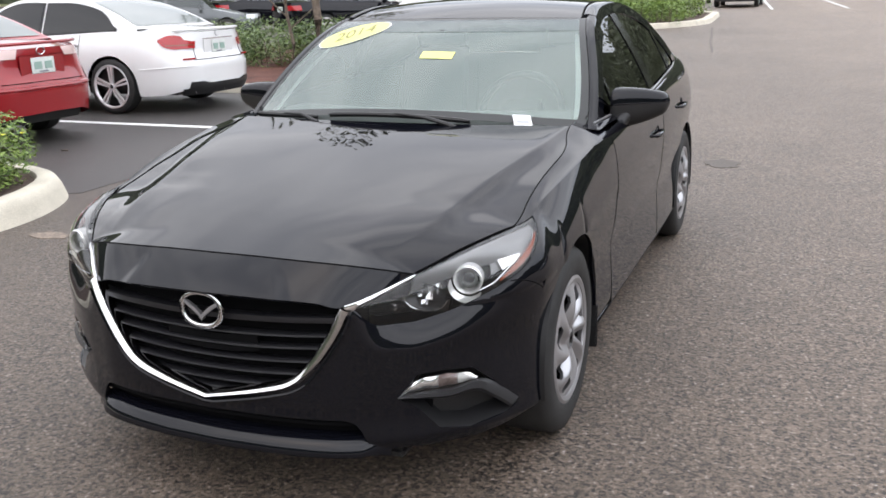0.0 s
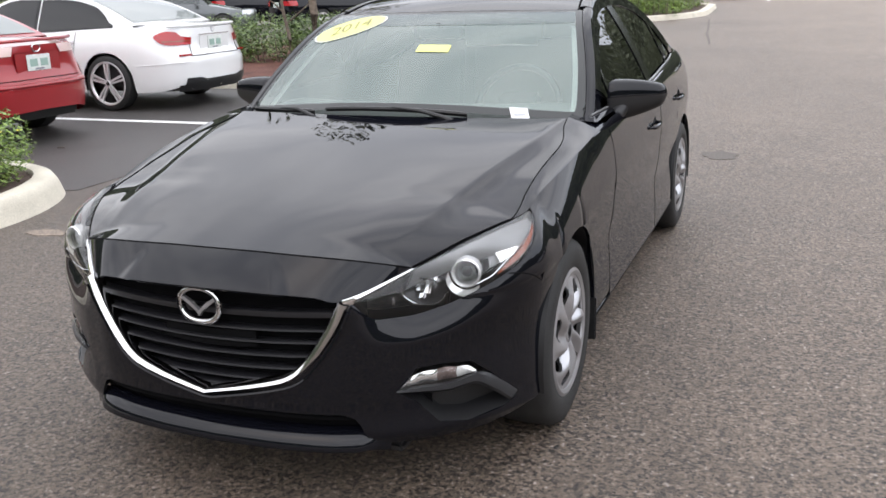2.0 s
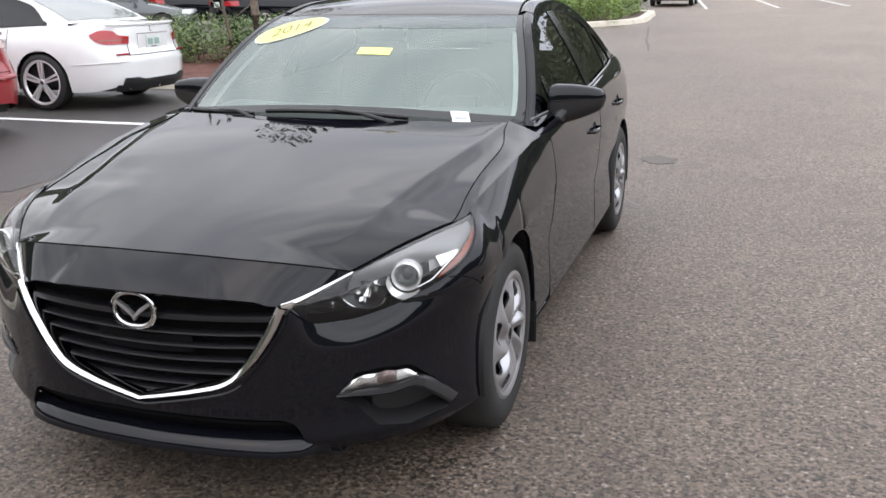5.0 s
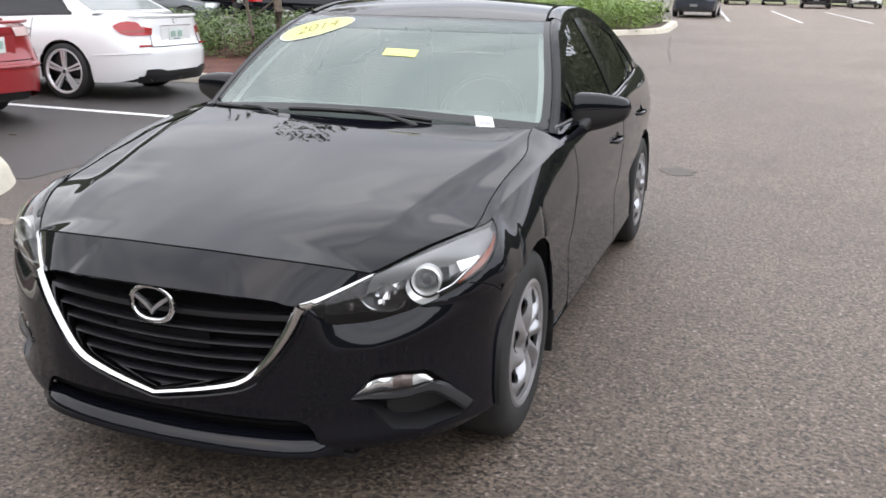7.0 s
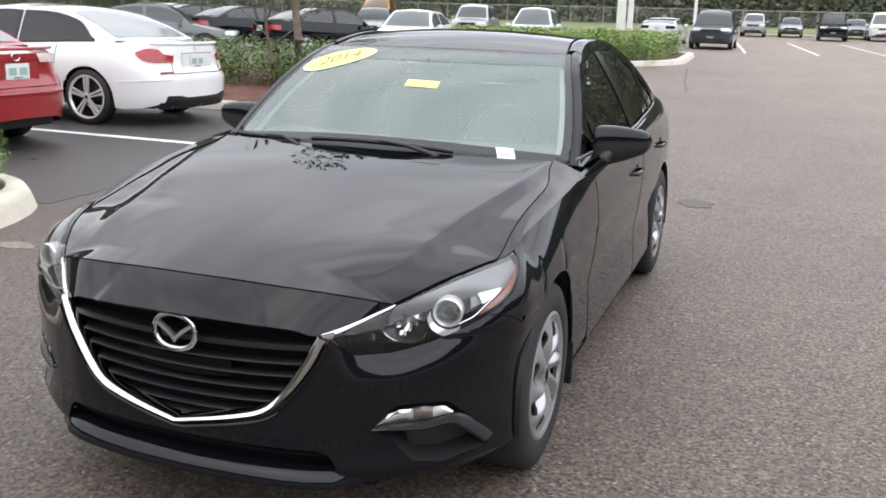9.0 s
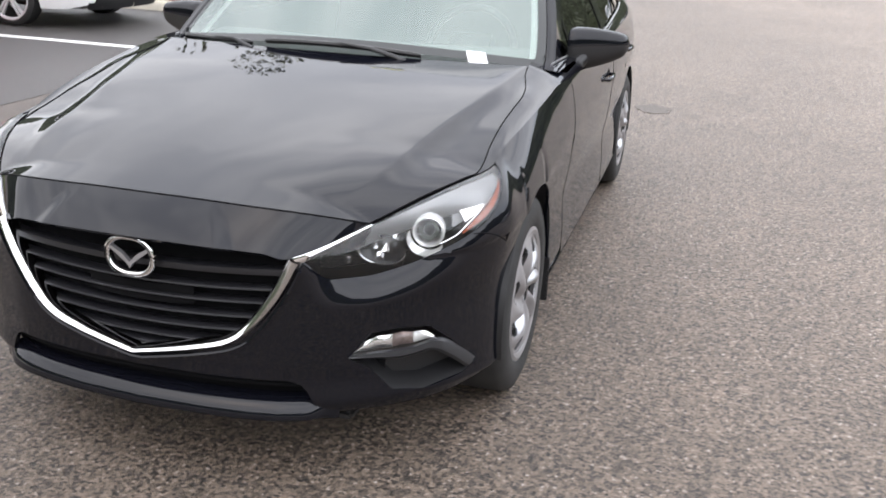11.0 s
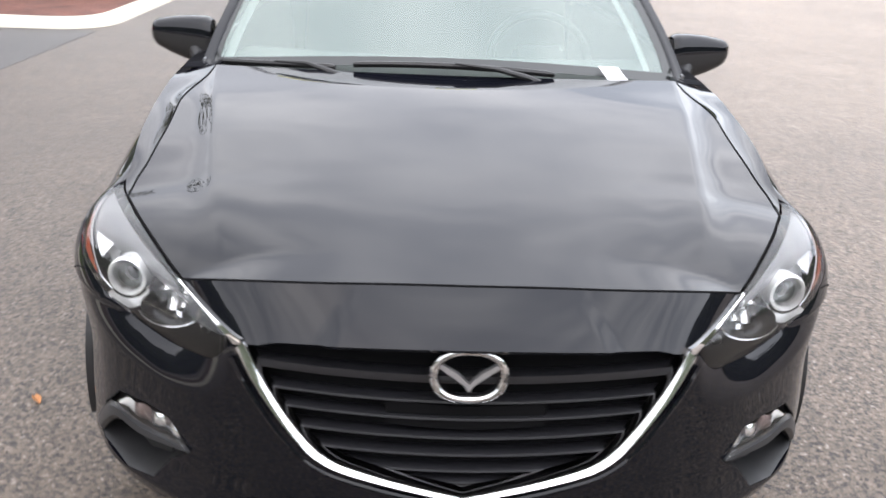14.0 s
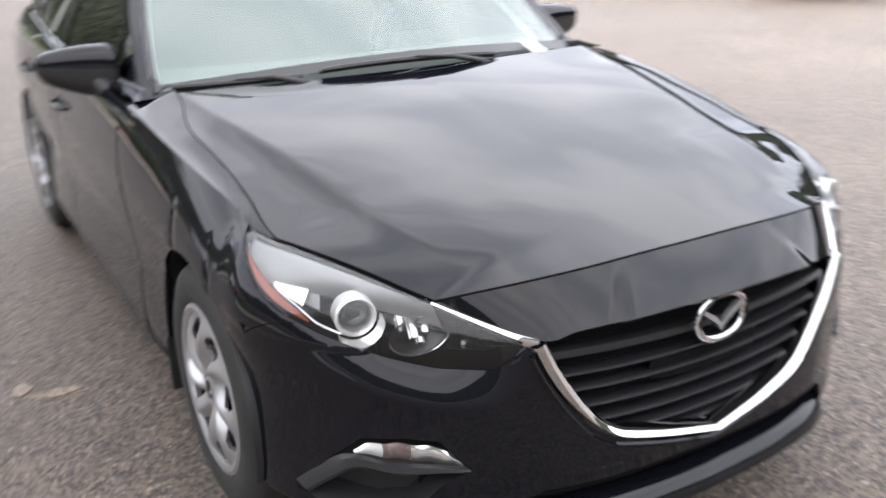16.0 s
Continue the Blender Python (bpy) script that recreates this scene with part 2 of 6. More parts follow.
def leaf_material(name, low, high):
    m = bpy.data.materials.new(name)
    m.use_nodes = True
    n, l = m.node_tree.nodes, m.node_tree.links
    b = n["Principled BSDF"]
    geo, ramp = n.new("ShaderNodeNewGeometry"), n.new("ShaderNodeValToRGB")
    ramp.color_ramp.elements[0].color, ramp.color_ramp.elements[1].color = (*low, 1), (*high, 1)
    l.new(geo.outputs["Random Per Island"], ramp.inputs["Fac"])
    l.new(ramp.outputs["Color"], b.inputs["Base Color"])
    b.inputs["Roughness"].default_value = 0.5
    b.inputs["Subsurface Weight"].default_value = 0.0
    return m


LEAF_SHRUB = leaf_material("shrub_leaves", (0.060, 0.125, 0.024), (0.27, 0.38, 0.085))
LEAF_BED = leaf_material("bed_hedge_leaves", (0.040, 0.085, 0.020), (0.19, 0.28, 0.075))
LEAF_HEDGE = leaf_material("hedge_leaves", (0.07, 0.14, 0.022), (0.25, 0.36, 0.07))
LEAF_TREE = leaf_material("tree_leaves", (0.06, 0.09, 0.03), (0.20, 0.20, 0.07))
LEAF_DARK = leaf_material("wood_leaves", (0.075, 0.088, 0.058), (0.16, 0.18, 0.115))
FLOWER = material("yellow_flower", (0.75, 0.68, 0.05), 0.6)
DRY_LEAF = material("dry_leaf", (0.45, 0.22, 0.12), 0.8, grain=0.2)
STAIN = material("oil_stain", (0.085, 0.069, 0.058), 0.6, grain=0.3, grain_scale=60, bump=0.3)


# ---- geometry helpers ----
def curve_of(*knots):
    """A smooth curve through knots (t, value...) that doesn't overshoot; gives a function of t."""
    k = np.array(knots, float)
    t, v = k[:, 0], k[:, 1:]
    h, d = np.diff(t)[:, None], np.diff(v, axis=0) / np.diff(t)[:, None]
    m = np.zeros_like(v)
    m[0], m[-1] = d[0], d[-1]
    w1, w2 = 2 * h[1:] + h[:-1], h[1:] + 2 * h[:-1]
    same = d[:-1] * d[1:] > 0
    safe = np.where(same, d[:-1], 1), np.where(same, d[1:], 1)
    m[1:-1] = np.where(same, (w1 + w2) / (w1 / safe[0] + w2 / safe[1]), 0)

    def value(s):
        s = min(max(s, t[0]), t[-1])
        i = min(int(np.searchsorted(t, s, side="right")) - 1, len(t) - 2)
        q, g = (s - t[i]) / h[i, 0], h[i, 0]
        r = ((1 + 2 * q) * (1 - q) ** 2 * v[i] + q * (1 - q) ** 2 * g * m[i] + q * q * (3 - 2 * q) * v[i + 1] + q * q * (q - 1) * g * m[i + 1])
        return float(r[0]) if len(r) == 1 else r
    return value


def smooth_curve(*knots):
    """A freely rounded curve (Catmull-Rom) through knots (t, x, y...)."""
    k = np.array(knots, float)
    t, v = k[:, 0], k[:, 1:]
    m = np.gradient(v, t, axis=0)

    def value(s):
        s = min(max(s, t[0]), t[-1])
        i = min(int(np.searchsorted(t, s, side="right")) - 1, len(t) - 2)
        g = t[i + 1] - t[i]
        q = (s - t[i]) / g
        return ((1 + 2 * q) * (1 - q) ** 2 * v[i] + q * (1 - q) ** 2 * g * m[i] + q * q * (3 - 2 * q) * v[i + 1] + q * q * (q - 1) * g * m[i + 1])
    return value


def grid(fn, us, vs):
    """A sheet of quads; fn(u, v) gives each point."""
    bm = bmesh.new()
    rows = [[bm.verts.new(fn(u, v)) for v in vs] for u in us]
    for a, b in zip(rows, rows[1:]):
        for i in range(len(vs) - 1):
            q = [a[i], b[i], b[i + 1], a[i + 1]]
            if len({tuple(round(c, 6) for c in p.co) for p in q}) == 4:
                bm.faces.new(q)
    bmesh.ops.remove_doubles(bm, verts=bm.verts, dist=1e-5)
    return bm


def mirrored(bm):
    """The sheet and its mirror image in x = 0, joined along the middle."""
    geom = bm.verts[:] + bm.edges[:] + bm.faces[:]
    bmesh.ops.mirror(bm, geom=geom, axis="X", merge_dist=1e-4)
    return bm


def flipped_x(bm):
    bmesh.ops.scale(bm, vec=(-1, 1, 1), verts=bm.verts)
    bmesh.ops.reverse_faces(bm, faces=bm.faces)
    return bm


def box(bm, centre, size, bevel=0.0, turn=None, top=1.0):
    """A box in bm, bevelled; top: the scale of its upper face."""
    made = bmesh.ops.create_cube(bm, size=1.0)["verts"]
    for v in made:
        k = top if v.co.z > 0 else 1.0
        v.co = Vector((v.co.x * size[0] * k, v.co.y * size[1] * k, v.co.z * size[2]))
    if bevel:
        edges = list({e for v in made for e in v.link_edges})
        made = list({v for f in bmesh.ops.bevel(bm, geom=edges, offset=bevel, segments=2, affect="EDGES")["faces"] for v in f.verts} | {v for v in made if v.is_valid})
    m = Matrix.Translation(centre) @ (turn.to_4x4() if turn else Matrix())
    for v in made:
        v.co = m @ v.co
    return bm


def lathe(profile, steps=48, axis="X"):
    """A surface turned round an axis; profile: (along, radius)."""
    def point(u, v):
        a, r = profile[v]
        c, s = math.cos(u) * r, math.sin(u) * r
        return (a, c, s) if axis == "X" else (c, s, a)
    return grid(point, [2 * math.pi * i / steps for i in range(steps + 1)], range(len(profile)))


def tube(path, radius, sides=8, closed=False):
    """A round bar along a path; radius: a number or one for each point."""
    bm, rings = bmesh.new(), []
    pts = [Vector(p) for p in path]
    n = len(pts)
    for i, p in enumerate(pts):
        a, b = (pts[(i - 1) % n], pts[(i + 1) % n]) if closed else (pts[max(i - 1, 0)], pts[min(i + 1, n - 1)])
        way = (b - a).normalized()
        side = way.cross(Vector((0, 0, 1)))
        side = side.normalized() if side.length > 1e-3 else Vector((1, 0, 0))
        up = side.cross(way)
        r = radius if isinstance(radius, (int, float)) else radius[i]
        rings.append([bm.verts.new(p + r * (math.cos(k) * side + math.sin(k) * up)) for k in (2 * math.pi * j / sides for j in range(sides))])
    for a, b in zip(rings, rings[1:] + (rings[:1] if closed else [])):
        for j in range(sides):
            bm.faces.new((a[j], a[(j + 1) % sides], b[(j + 1) % sides], b[j]))
    if not closed:
        bm.faces.new(rings[0][::-1])
        bm.faces.new(rings[-1])
    return bm


def prism(outline, depth, axis="Y", at=0.0):
    """A flat outline given depth. axis Y: outline (x, z); axis X: outline (y, z); axis Z: outline (x, y)."""
    bm = bmesh.new()
    put = {"Y": lambda p, d: (p[0], d, p[1]), "X": lambda p, d: (d, p[0], p[1]), "Z": lambda p, d: (p[0], p[1], d)}[axis]
    a, b = [bm.verts.new(put(p, at)) for p in outline], [bm.verts.new(put(p, at + depth)) for p in outline]
    bm.faces.new(a)
    bm.faces.new(b[::-1])
    for i in range(len(a)):
        j = (i + 1) % len(a)
        bm.faces.new((a[i], b[i], b[j], a[j]))
    bmesh.ops.recalc_face_normals(bm, faces=bm.faces)
    return bm


def mesh_of(bm, name, mat, smooth=True, sharp=40):
    me = bpy.data.meshes.new(name)
    bmesh.ops.recalc_face_normals(bm, faces=bm.faces)
    if smooth:
        for f in bm.faces:
            f.smooth = True
        for e in bm.edges:
            if len(e.link_faces) == 2 and e.calc_face_angle(0) > radians(sharp):
                e.smooth = False
    bm.to_mesh(me)
    bm.free()
    me.materials.append(mat)
    return me


def part(name, bm, mat, parent, label="", smooth=True, sharp=40):
    ob = new(name, mesh_of(bm, name, mat, smooth, sharp))
    ob.parent = parent
    if label:
        tagged(ob, label)
    return ob


def thing(name, label, category, group="", kind="", at=None):
    ob = new(name)
    ob.empty_display_size = 0.1
    if at is not None:
        ob.matrix_basis = at
    return tagged(ob, label, category, group, kind)


def solo(name, bm, mat, label, category, group="", kind="", smooth=True):
    return tagged(new(name, mesh_of(bm, name, mat, smooth)), label, category, group, kind)


def steps(a, b, n):
    return [a + (b - a) * i / n for i in range(n + 1)]


def thicken(bm, depth, centre):
    """Gives a sheet a rim: its border is turned by depth towards the side on which centre lies."""
    bm.normal_update()
    border = [e for e in bm.edges if len(e.link_faces) == 1]
    inward = {}
    for v in {v for e in border for v in e.verts}:
        n = v.normal.copy()
        inward[tuple(round(c, 6) for c in v.co)] = n if n.dot(Vector(centre) - v.co) > 0 else -n
    for v in bmesh.ops.extrude_edge_only(bm, edges=border)["geom"]:
        if isinstance(v, bmesh.types.BMVert):
            v.co += inward[tuple(round(c, 6) for c in v.co)] * depth
    return bm


# ---- the black saloon: nose towards -y, middle on x = 0 ----
# Lines of the body from the nose's middle (0) round the side to the tail's middle (20).
SHOULDER = smooth_curve((0, 0, 0.080, 0.675), (1, 0.2, 0.097, 0.670), (2, 0.35, 0.131, 0.659), (3, 0.432, 0.168, 0.646), (4, 0.571, 0.316, 0.705),
                        (5, 0.665, 0.45, 0.75), (6, 0.735, 0.575, 0.774), (7, 0.788, 0.70, 0.789), (8, 0.801, 0.82, 0.827), (9, 0.824, 1.0, 0.864),
                        (10, 0.842, 1.25, 0.902), (11, 0.848, 1.52, 0.935), (12, 0.850, 2.1, 0.965), (13, 0.848, 2.62, 0.98), (14, 0.830, 3.1, 1.0),
                        (15, 0.796, 3.6, 1.01), (16, 0.748, 4.0, 1.02), (17, 0.68, 4.3, 1.025), (18, 0.58, 4.46, 1.03), (19, 0.35, 4.52, 1.03), (20, 0, 4.54, 1.03))
WAIST = smooth_curve((0, 0, 0.098, 0.665), (1, 0.2, 0.108, 0.655), (2, 0.36, 0.133, 0.640), (3, 0.455, 0.168, 0.615), (4, 0.590, 0.238, 0.60),
                     (5, 0.738, 0.350, 0.62), (6, 0.818, 0.450, 0.63), (7, 0.880, 0.582, 0.64), (8, 0.893, 0.75, 0.64), (9, 0.895, 0.95, 0.66),
                     (10, 0.895, 1.25, 0.68), (11, 0.896, 1.52, 0.70), (12, 0.8975, 2.1, 0.70), (13, 0.8975, 2.62, 0.71), (14, 0.893, 3.1, 0.73),
                     (15, 0.882, 3.6, 0.75), (16, 0.856, 4.0, 0.75), (17, 0.79, 4.33, 0.74), (18, 0.66, 4.49, 0.73), (19, 0.4, 4.55, 0.72), (20, 0, 4.57, 0.70))
FRONT_TUCK = curve_of((0.15, 0.05), (0.20, 0.02), (0.24, 0.002), (0.30, 0.006), (0.36, 0.004), (0.5, 0.002), (0.7, 0.0))
LAMP_LOW = curve_of((3.0, 0.646), (3.2, 0.605), (3.5, 0.582), (4.0, 0.582), (4.6, 0.602), (5.1, 0.632), (5.8, 0.664), (6.4, 0.700), (6.8, 0.738), (7.2, 0.796))
SHELF = smooth_curve((2.6, 0.0), (3.0, 0.006), (3.4, 0.017), (4.0, 0.030), (4.6, 0.031), (5.2, 0.023), (5.8, 0.011), (6.3, 0.0), (7.0, 0.0))
SIDE_TUCK = curve_of((0.15, 0.09), (0.19, 0.05), (0.235, 0.030), (0.245, 0.018), (0.33, 0.018), (0.48, 0.026), (0.60, 0.010), (0.76, 0.0))
AXLES, WHEEL_R, ARCH_R = (0.93, 3.63), 0.322, 0.348
CAR_MIDDLE = (0.0, 2.2, 0.6)


def smooth_step(q):
    q = min(max(q, 0.0), 1.0)
    return q * q * (3 - 2 * q)


def stage(y):
    """The place along the body's lines at which the waist stands at y (past the nose's corner)."""
    lo, hi = 2.0, 18.0
    for _ in range(40):
        mid = (lo + hi) / 2
        lo, hi = (mid, hi) if WAIST(mid)[1] < y else (lo, mid)
    return lo


def body_wall(s, z):
    """A point on the body's side at the height z: rounded from the shoulder to the waist, then tucked in to the sill.
    Under the headlamp the side steps back to a shelf."""
    t, w = SHOULDER(s), WAIST(s)
    d, e = WAIST(max(s - 0.02, 0)), WAIST(min(s + 0.02, 20))
    out = Vector((e[1] - d[1], d[0] - e[0], 0)).normalized()
    back = Vector()
    if 2.6 < s < 7.0 and z > 0.50:
        low = max(LAMP_LOW(s), 0.56)
        deep = float(SHELF(s)[0]) * min(max((z - low + 0.072) / 0.072, 0.0), 1.0) ** 1.35
        if z > low:
            deep *= max(t[2] - z, 0) / max(t[2] - low, 1e-3)
        back = -out * deep
    if z >= w[2]:
        q = min((z - w[2]) / max(t[2] - w[2], 1e-4), 1.0)
        crease = smooth_step((s - 7.0) / 0.8) - smooth_step((s - 10.2) / 1.6)
        r = math.sqrt(max(1 - q * q, 0.0)) * (1 - crease) + (1 - q * q) * crease
        return Vector((t[0] + (w[0] - t[0]) * r, t[1] + (w[1] - t[1]) * r, z)) + back
    k = min(max((s - 3.5) / 4, 0), 1) - min(max((s - 16.5) / 2, 0), 1)
    tuck = FRONT_TUCK(z) * (1 - k) + SIDE_TUCK(z) * k
    if k <= 0:
        out = Vector((0, -1 if s < 10 else 1, 0))
    return Vector((w[0], w[1], z)) - out * tuck + back


def wall_sheet(stages, top, bottom, rows=22, even=False):
    """Part of the body's side between the heights top(s) and bottom(s)."""
    def point(s, v):
        t, b, w = top(s), bottom(s), WAIST(s)[2]
        zt = SHOULDER(s)[2]
        if t > w + 1e-3 and b < w and not even:
            if v < 0.45:
                q0 = math.acos(min((t - w) / max(zt - w, 1e-4), 1))
                q = q0 + (math.pi / 2 - q0) * v / 0.45
                return body_wall(s, w + (zt - w) * math.cos(q))
            return body_wall(s, w + (b - w) * (v - 0.45) / 0.55)
        return body_wall(s, t + (b - t) * v)
    return grid(point, stages, steps(0, 1, rows))


def shoulder_z(s):
    return float(SHOULDER(s)[2])


# Edges that end the side: the grille's chrome rim and the headlamp's lower edge in front, the wheel arches below.
RIM_Z = curve_of((0, 0.352), (0.1, 0.3715), (0.2, 0.3925), (0.25, 0.4055), (0.29, 0.427), (0.33, 0.468), (0.37, 0.523), (0.40, 0.573), (0.42, 0.614), (0.432, 0.645))
LAMP_FROM, LAMP_TO = 3.0, 7.2


def side_top(s):
    if s <= 3.0:
        return min(RIM_Z(float(WAIST(s)[0]) * 0.95), shoulder_z(s))
    if s < LAMP_TO:
        return min(LAMP_LOW(s), shoulder_z(s))
    return shoulder_z(s)


def sill(s):
    return 0.19


def arch_edge(axle):
    def low(s):
        d = abs(float(WAIST(s)[1]) - axle)
        return max(WHEEL_R + 0.012 + math.sqrt(max(ARCH_R ** 2 - d * d, 0)), 0.19)
    return low


def arch_stages(axle):
    return [stage(axle - ARCH_R * math.cos(math.pi * i / 40)) for i in range(41)]


INTAKE_TOP = curve_of((0, 0.306), (2.4, 0.306), (2.9, 0.290), (3.25, 0.218), (3.6, 0.205), (4.2, 0.205), (4.8, 0.210), (6, 0.222), (6.6, 0.235), (7.0, 0.250), (9, 0.250))

car = thing("black_sedan", "glossy black compact sedan parked on grey asphalt, nose to camera", "car")


def both_sides(name, make, mat, parent, label="", rim=0.012, sharp=40):
    """A panel and its twin on the other side."""
    made = []
    for flip in (False, True):
        bm = make()
        if rim:
            thicken(bm, rim, CAR_MIDDLE)
        made.append(part(name, flipped_x(bm) if flip else bm, mat, parent, label, sharp=sharp))
    return made


ARCH_F, ARCH_B = stage(AXLES[0] - ARCH_R), stage(AXLES[0] + ARCH_R)
ARCH2_F, ARCH2_B = stage(AXLES[1] - ARCH_R), stage(AXLES[1] + ARCH_R)
DOOR_1, DOOR_2 = stage(1.56), stage(2.66)

# front bumper cover: one piece round the nose
FOG = [(0.552, 0.366), (0.575, 0.396), (0.600, 0.433), (0.66, 0.438), (0.728, 0.432), (0.775, 0.378), (0.824, 0.284), (0.80, 0.264), (0.72, 0.250), (0.65, 0.262), (0.60, 0.330)]


def inside(p, outline):
    hit = False
    for (x0, z0), (x1, z1) in zip(outline, outline[1:] + outline[:1]):
        if (z0 > p[1]) != (z1 > p[1]) and p[0] < (x1 - x0) * (p[1] - z0) / (z1 - z0) + x0:
            hit = not hit
    return hit


def cut_out(bm, outline):
    """Cuts an outline (x, z), seen from the front, out of a sheet."""
    for (x0, z0), (x1, z1) in zip(outline, outline[1:] + outline[:1]):
        near = [f for f in bm.faces if min(v.co.x for v in f.verts) < max(x0, x1) + 0.01 and max(v.co.x for v in f.verts) > min(x0, x1) - 0.01
                and min(v.co.z for v in f.verts) < max(z0, z1) + 0.01 and max(v.co.z for v in f.verts) > min(z0, z1) - 0.01]
        geom = near + list({e for f in near for e in f.edges}) + list({v for f in near for v in f.verts})
        bmesh.ops.bisect_plane(bm, geom=geom, dist=1e-6, plane_co=(x0, 0, z0), plane_no=Vector((z1 - z0, 0, x0 - x1)).normalized())
    gone = [f for f in bm.faces if f.calc_center_median().y < 1.0 and inside((f.calc_center_median().x, f.calc_center_median().z), outline)]
    bmesh.ops.delete(bm, geom=gone, context="FACES")
    return bm


def bumper_half():
    bm = wall_sheet(steps(0, 3.0, 24) + steps(3.0, ARCH_F, 50)[1:], side_top, INTAKE_TOP, 72, True)
    return cut_out(bm, FOG)


def nose_y(x, z):
    """The depth of the nose's face at x, z."""
    lo, hi = 0.0, 8.5
    for _ in range(36):
        s = (lo + hi) / 2
        lo, hi = (s, hi) if body_wall(s, z).x < x else (lo, s)
    return body_wall(s, z).y


bumper = part("front_bumper", thicken(mirrored(bumper_half()), 0.014, CAR_MIDDLE), BLACK_PAINT, car, "black bumper cover round the grille")

# chin lip below the intake
def lip_point(s, v):
    p = body_wall(s, 0.25)
    d, e = WAIST(max(s - 0.02, 0)), WAIST(s + 0.02)
    out = Vector((e[1] - d[1], d[0] - e[0], 0)).normalized() if s > 0 else Vector((0, -1, 0))
    z, o = ((0.252, -0.050), (0.247, -0.020), (0.230, 0.004), (0.207, 0.014), (0.196, 0.013), (0.188, -0.010), (0.176, -0.25))[v]
    q = smooth_step((s - 2.9) / 0.7)
    return p + out * (o * (1 - q) - (0.010 * q if v < 6 else 0.25 * q)) + Vector((0, 0, z - 0.25))


part("chin_lip", mirrored(grid(lip_point, steps(0, 3.6, 44), range(7))), BLACK_PAINT, bumper, "black chin lip catching the sky")

# lower intake: a dark box with one bar
part("lower_intake", mirrored(grid(lambda s, v: body_wall(s, 0.34 - 0.15 * v) + Vector((0, 0.06, 0)), steps(0, 4.2, 26), steps(0, 1, 4))), GAP_DARK, bumper, "black lower intake")
part("intake_bar", mirrored(grid(lambda s, v: body_wall(s, 0.285) + Vector((0, 0.03 + 0.012 * math.cos(v), 0.008 * math.sin(v))), steps(0, 3.4, 20), [2 * math.pi * i / 8 for i in range(9)])), GAP_DARK, bumper)

# fenders, doors and rear quarters
def fender_half():
    a = arch_stages(AXLES[0])
    bm = wall_sheet(a, side_top, arch_edge(AXLES[0]), 18)
    tail = wall_sheet(steps(ARCH_B, DOOR_1, 8), shoulder_z, sill, 24)
    me = bpy.data.meshes.new("joined")
    tail.to_mesh(me)
    tail.free()
    bm.from_mesh(me)
    bpy.data.meshes.remove(me)
    return bm




def shoulder_knots(k):
    """Along the headlamp the hood's edge follows the shoulder: (y, x) for k = 0, (y, z) for k = 2."""
    return [(float(SHOULDER(s)[1]), float(SHOULDER(s)[k])) for s in steps(4.0, 6.5, 20)]


HOOD_EDGE = curve_of((0.10, 0.545), (0.236, 0.560), *shoulder_knots(0), (0.70, 0.766), (0.80, 0.759), (0.95, 0.757), (1.08, 0.761), (1.18, 0.766), (1.27, 0.758), (1.34, 0.742), (1.40, 0.728), (1.56, 0.716))
FORM_EDGE = curve_of((0.10, 0.545), (0.236, 0.560), *shoulder_knots(0), (0.75, 0.772), (0.9, 0.776), (1.1, 0.778), (1.5, 0.776))
HOOD_EDGE_Z = curve_of((0.10, 0.676), (0.236, 0.694), *shoulder_knots(2), (0.75, 0.808), (0.9, 0.848), (1.05, 0.878), (1.2, 0.907), (1.35, 0.930), (1.5, 0.954))
HOOD_MID_Z = curve_of((0.08, 0.736), (0.19, 0.757), (0.30, 0.778), (0.45, 0.8055), (0.65, 0.839), (0.9, 0.881), (1.15, 0.923), (1.36, 0.955), (1.5, 0.974))
HOOD_RIDGE = curve_of((0.2, 0.455), (0.34, 0.495), (0.5, 0.545), (0.75, 0.590), (0.95, 0.628), (1.15, 0.668), (1.35, 0.700), (1.5, 0.722))


def hood_form(x, y):
    e, m, k = HOOD_EDGE_Z(y), HOOD_MID_Z(y), abs(x) / FORM_EDGE(y)
    q = min(max((y - 0.22) / 0.6, 0), 1)
    lift = 0.0175 * q * q * (3 - 2 * q)
    lift *= 1 - 0.35 * smooth_step((y - 0.95) / 0.45)
    d = abs(x) - HOOD_RIDGE(y)
    ridge = lift * (math.exp(-abs(d / 0.30) ** 1.3) if d < 0 else max(1 - d / 0.075, 0.0) ** 2)
    q = min(max((y - 0.2) / 0.7, 0), 1)
    p = 4.3 - 2.1 * q * q * (3 - 2 * q)
    return m - (m - e) * k ** p + ridge


SEAM = smooth_curve((0, 0.190, 0.757), (0.143, 0.191, 0.757), (0.286, 0.198, 0.753), (0.428, 0.228, 0.742), (0.50, 0.264, 0.728), (0.571, 0.313, 0.708))


def SEAM_Y(x):
    return float(SEAM(x)[0])


def hood_z(x, y):
    """The hood's height: its plain form, eased into the straight front seam."""
    x0 = min(abs(x), 0.571)
    y0 = SEAM_Y(x0)
    q = min(max((y - y0) / 0.70, 0), 1)
    return hood_form(x, y) + (float(SEAM(x0)[1]) - hood_form(x0, y0)) * (1 - q) ** 2 * (1 + 2 * q)


def hood_rear(x):
    return 1.418 + 0.10 * x * x


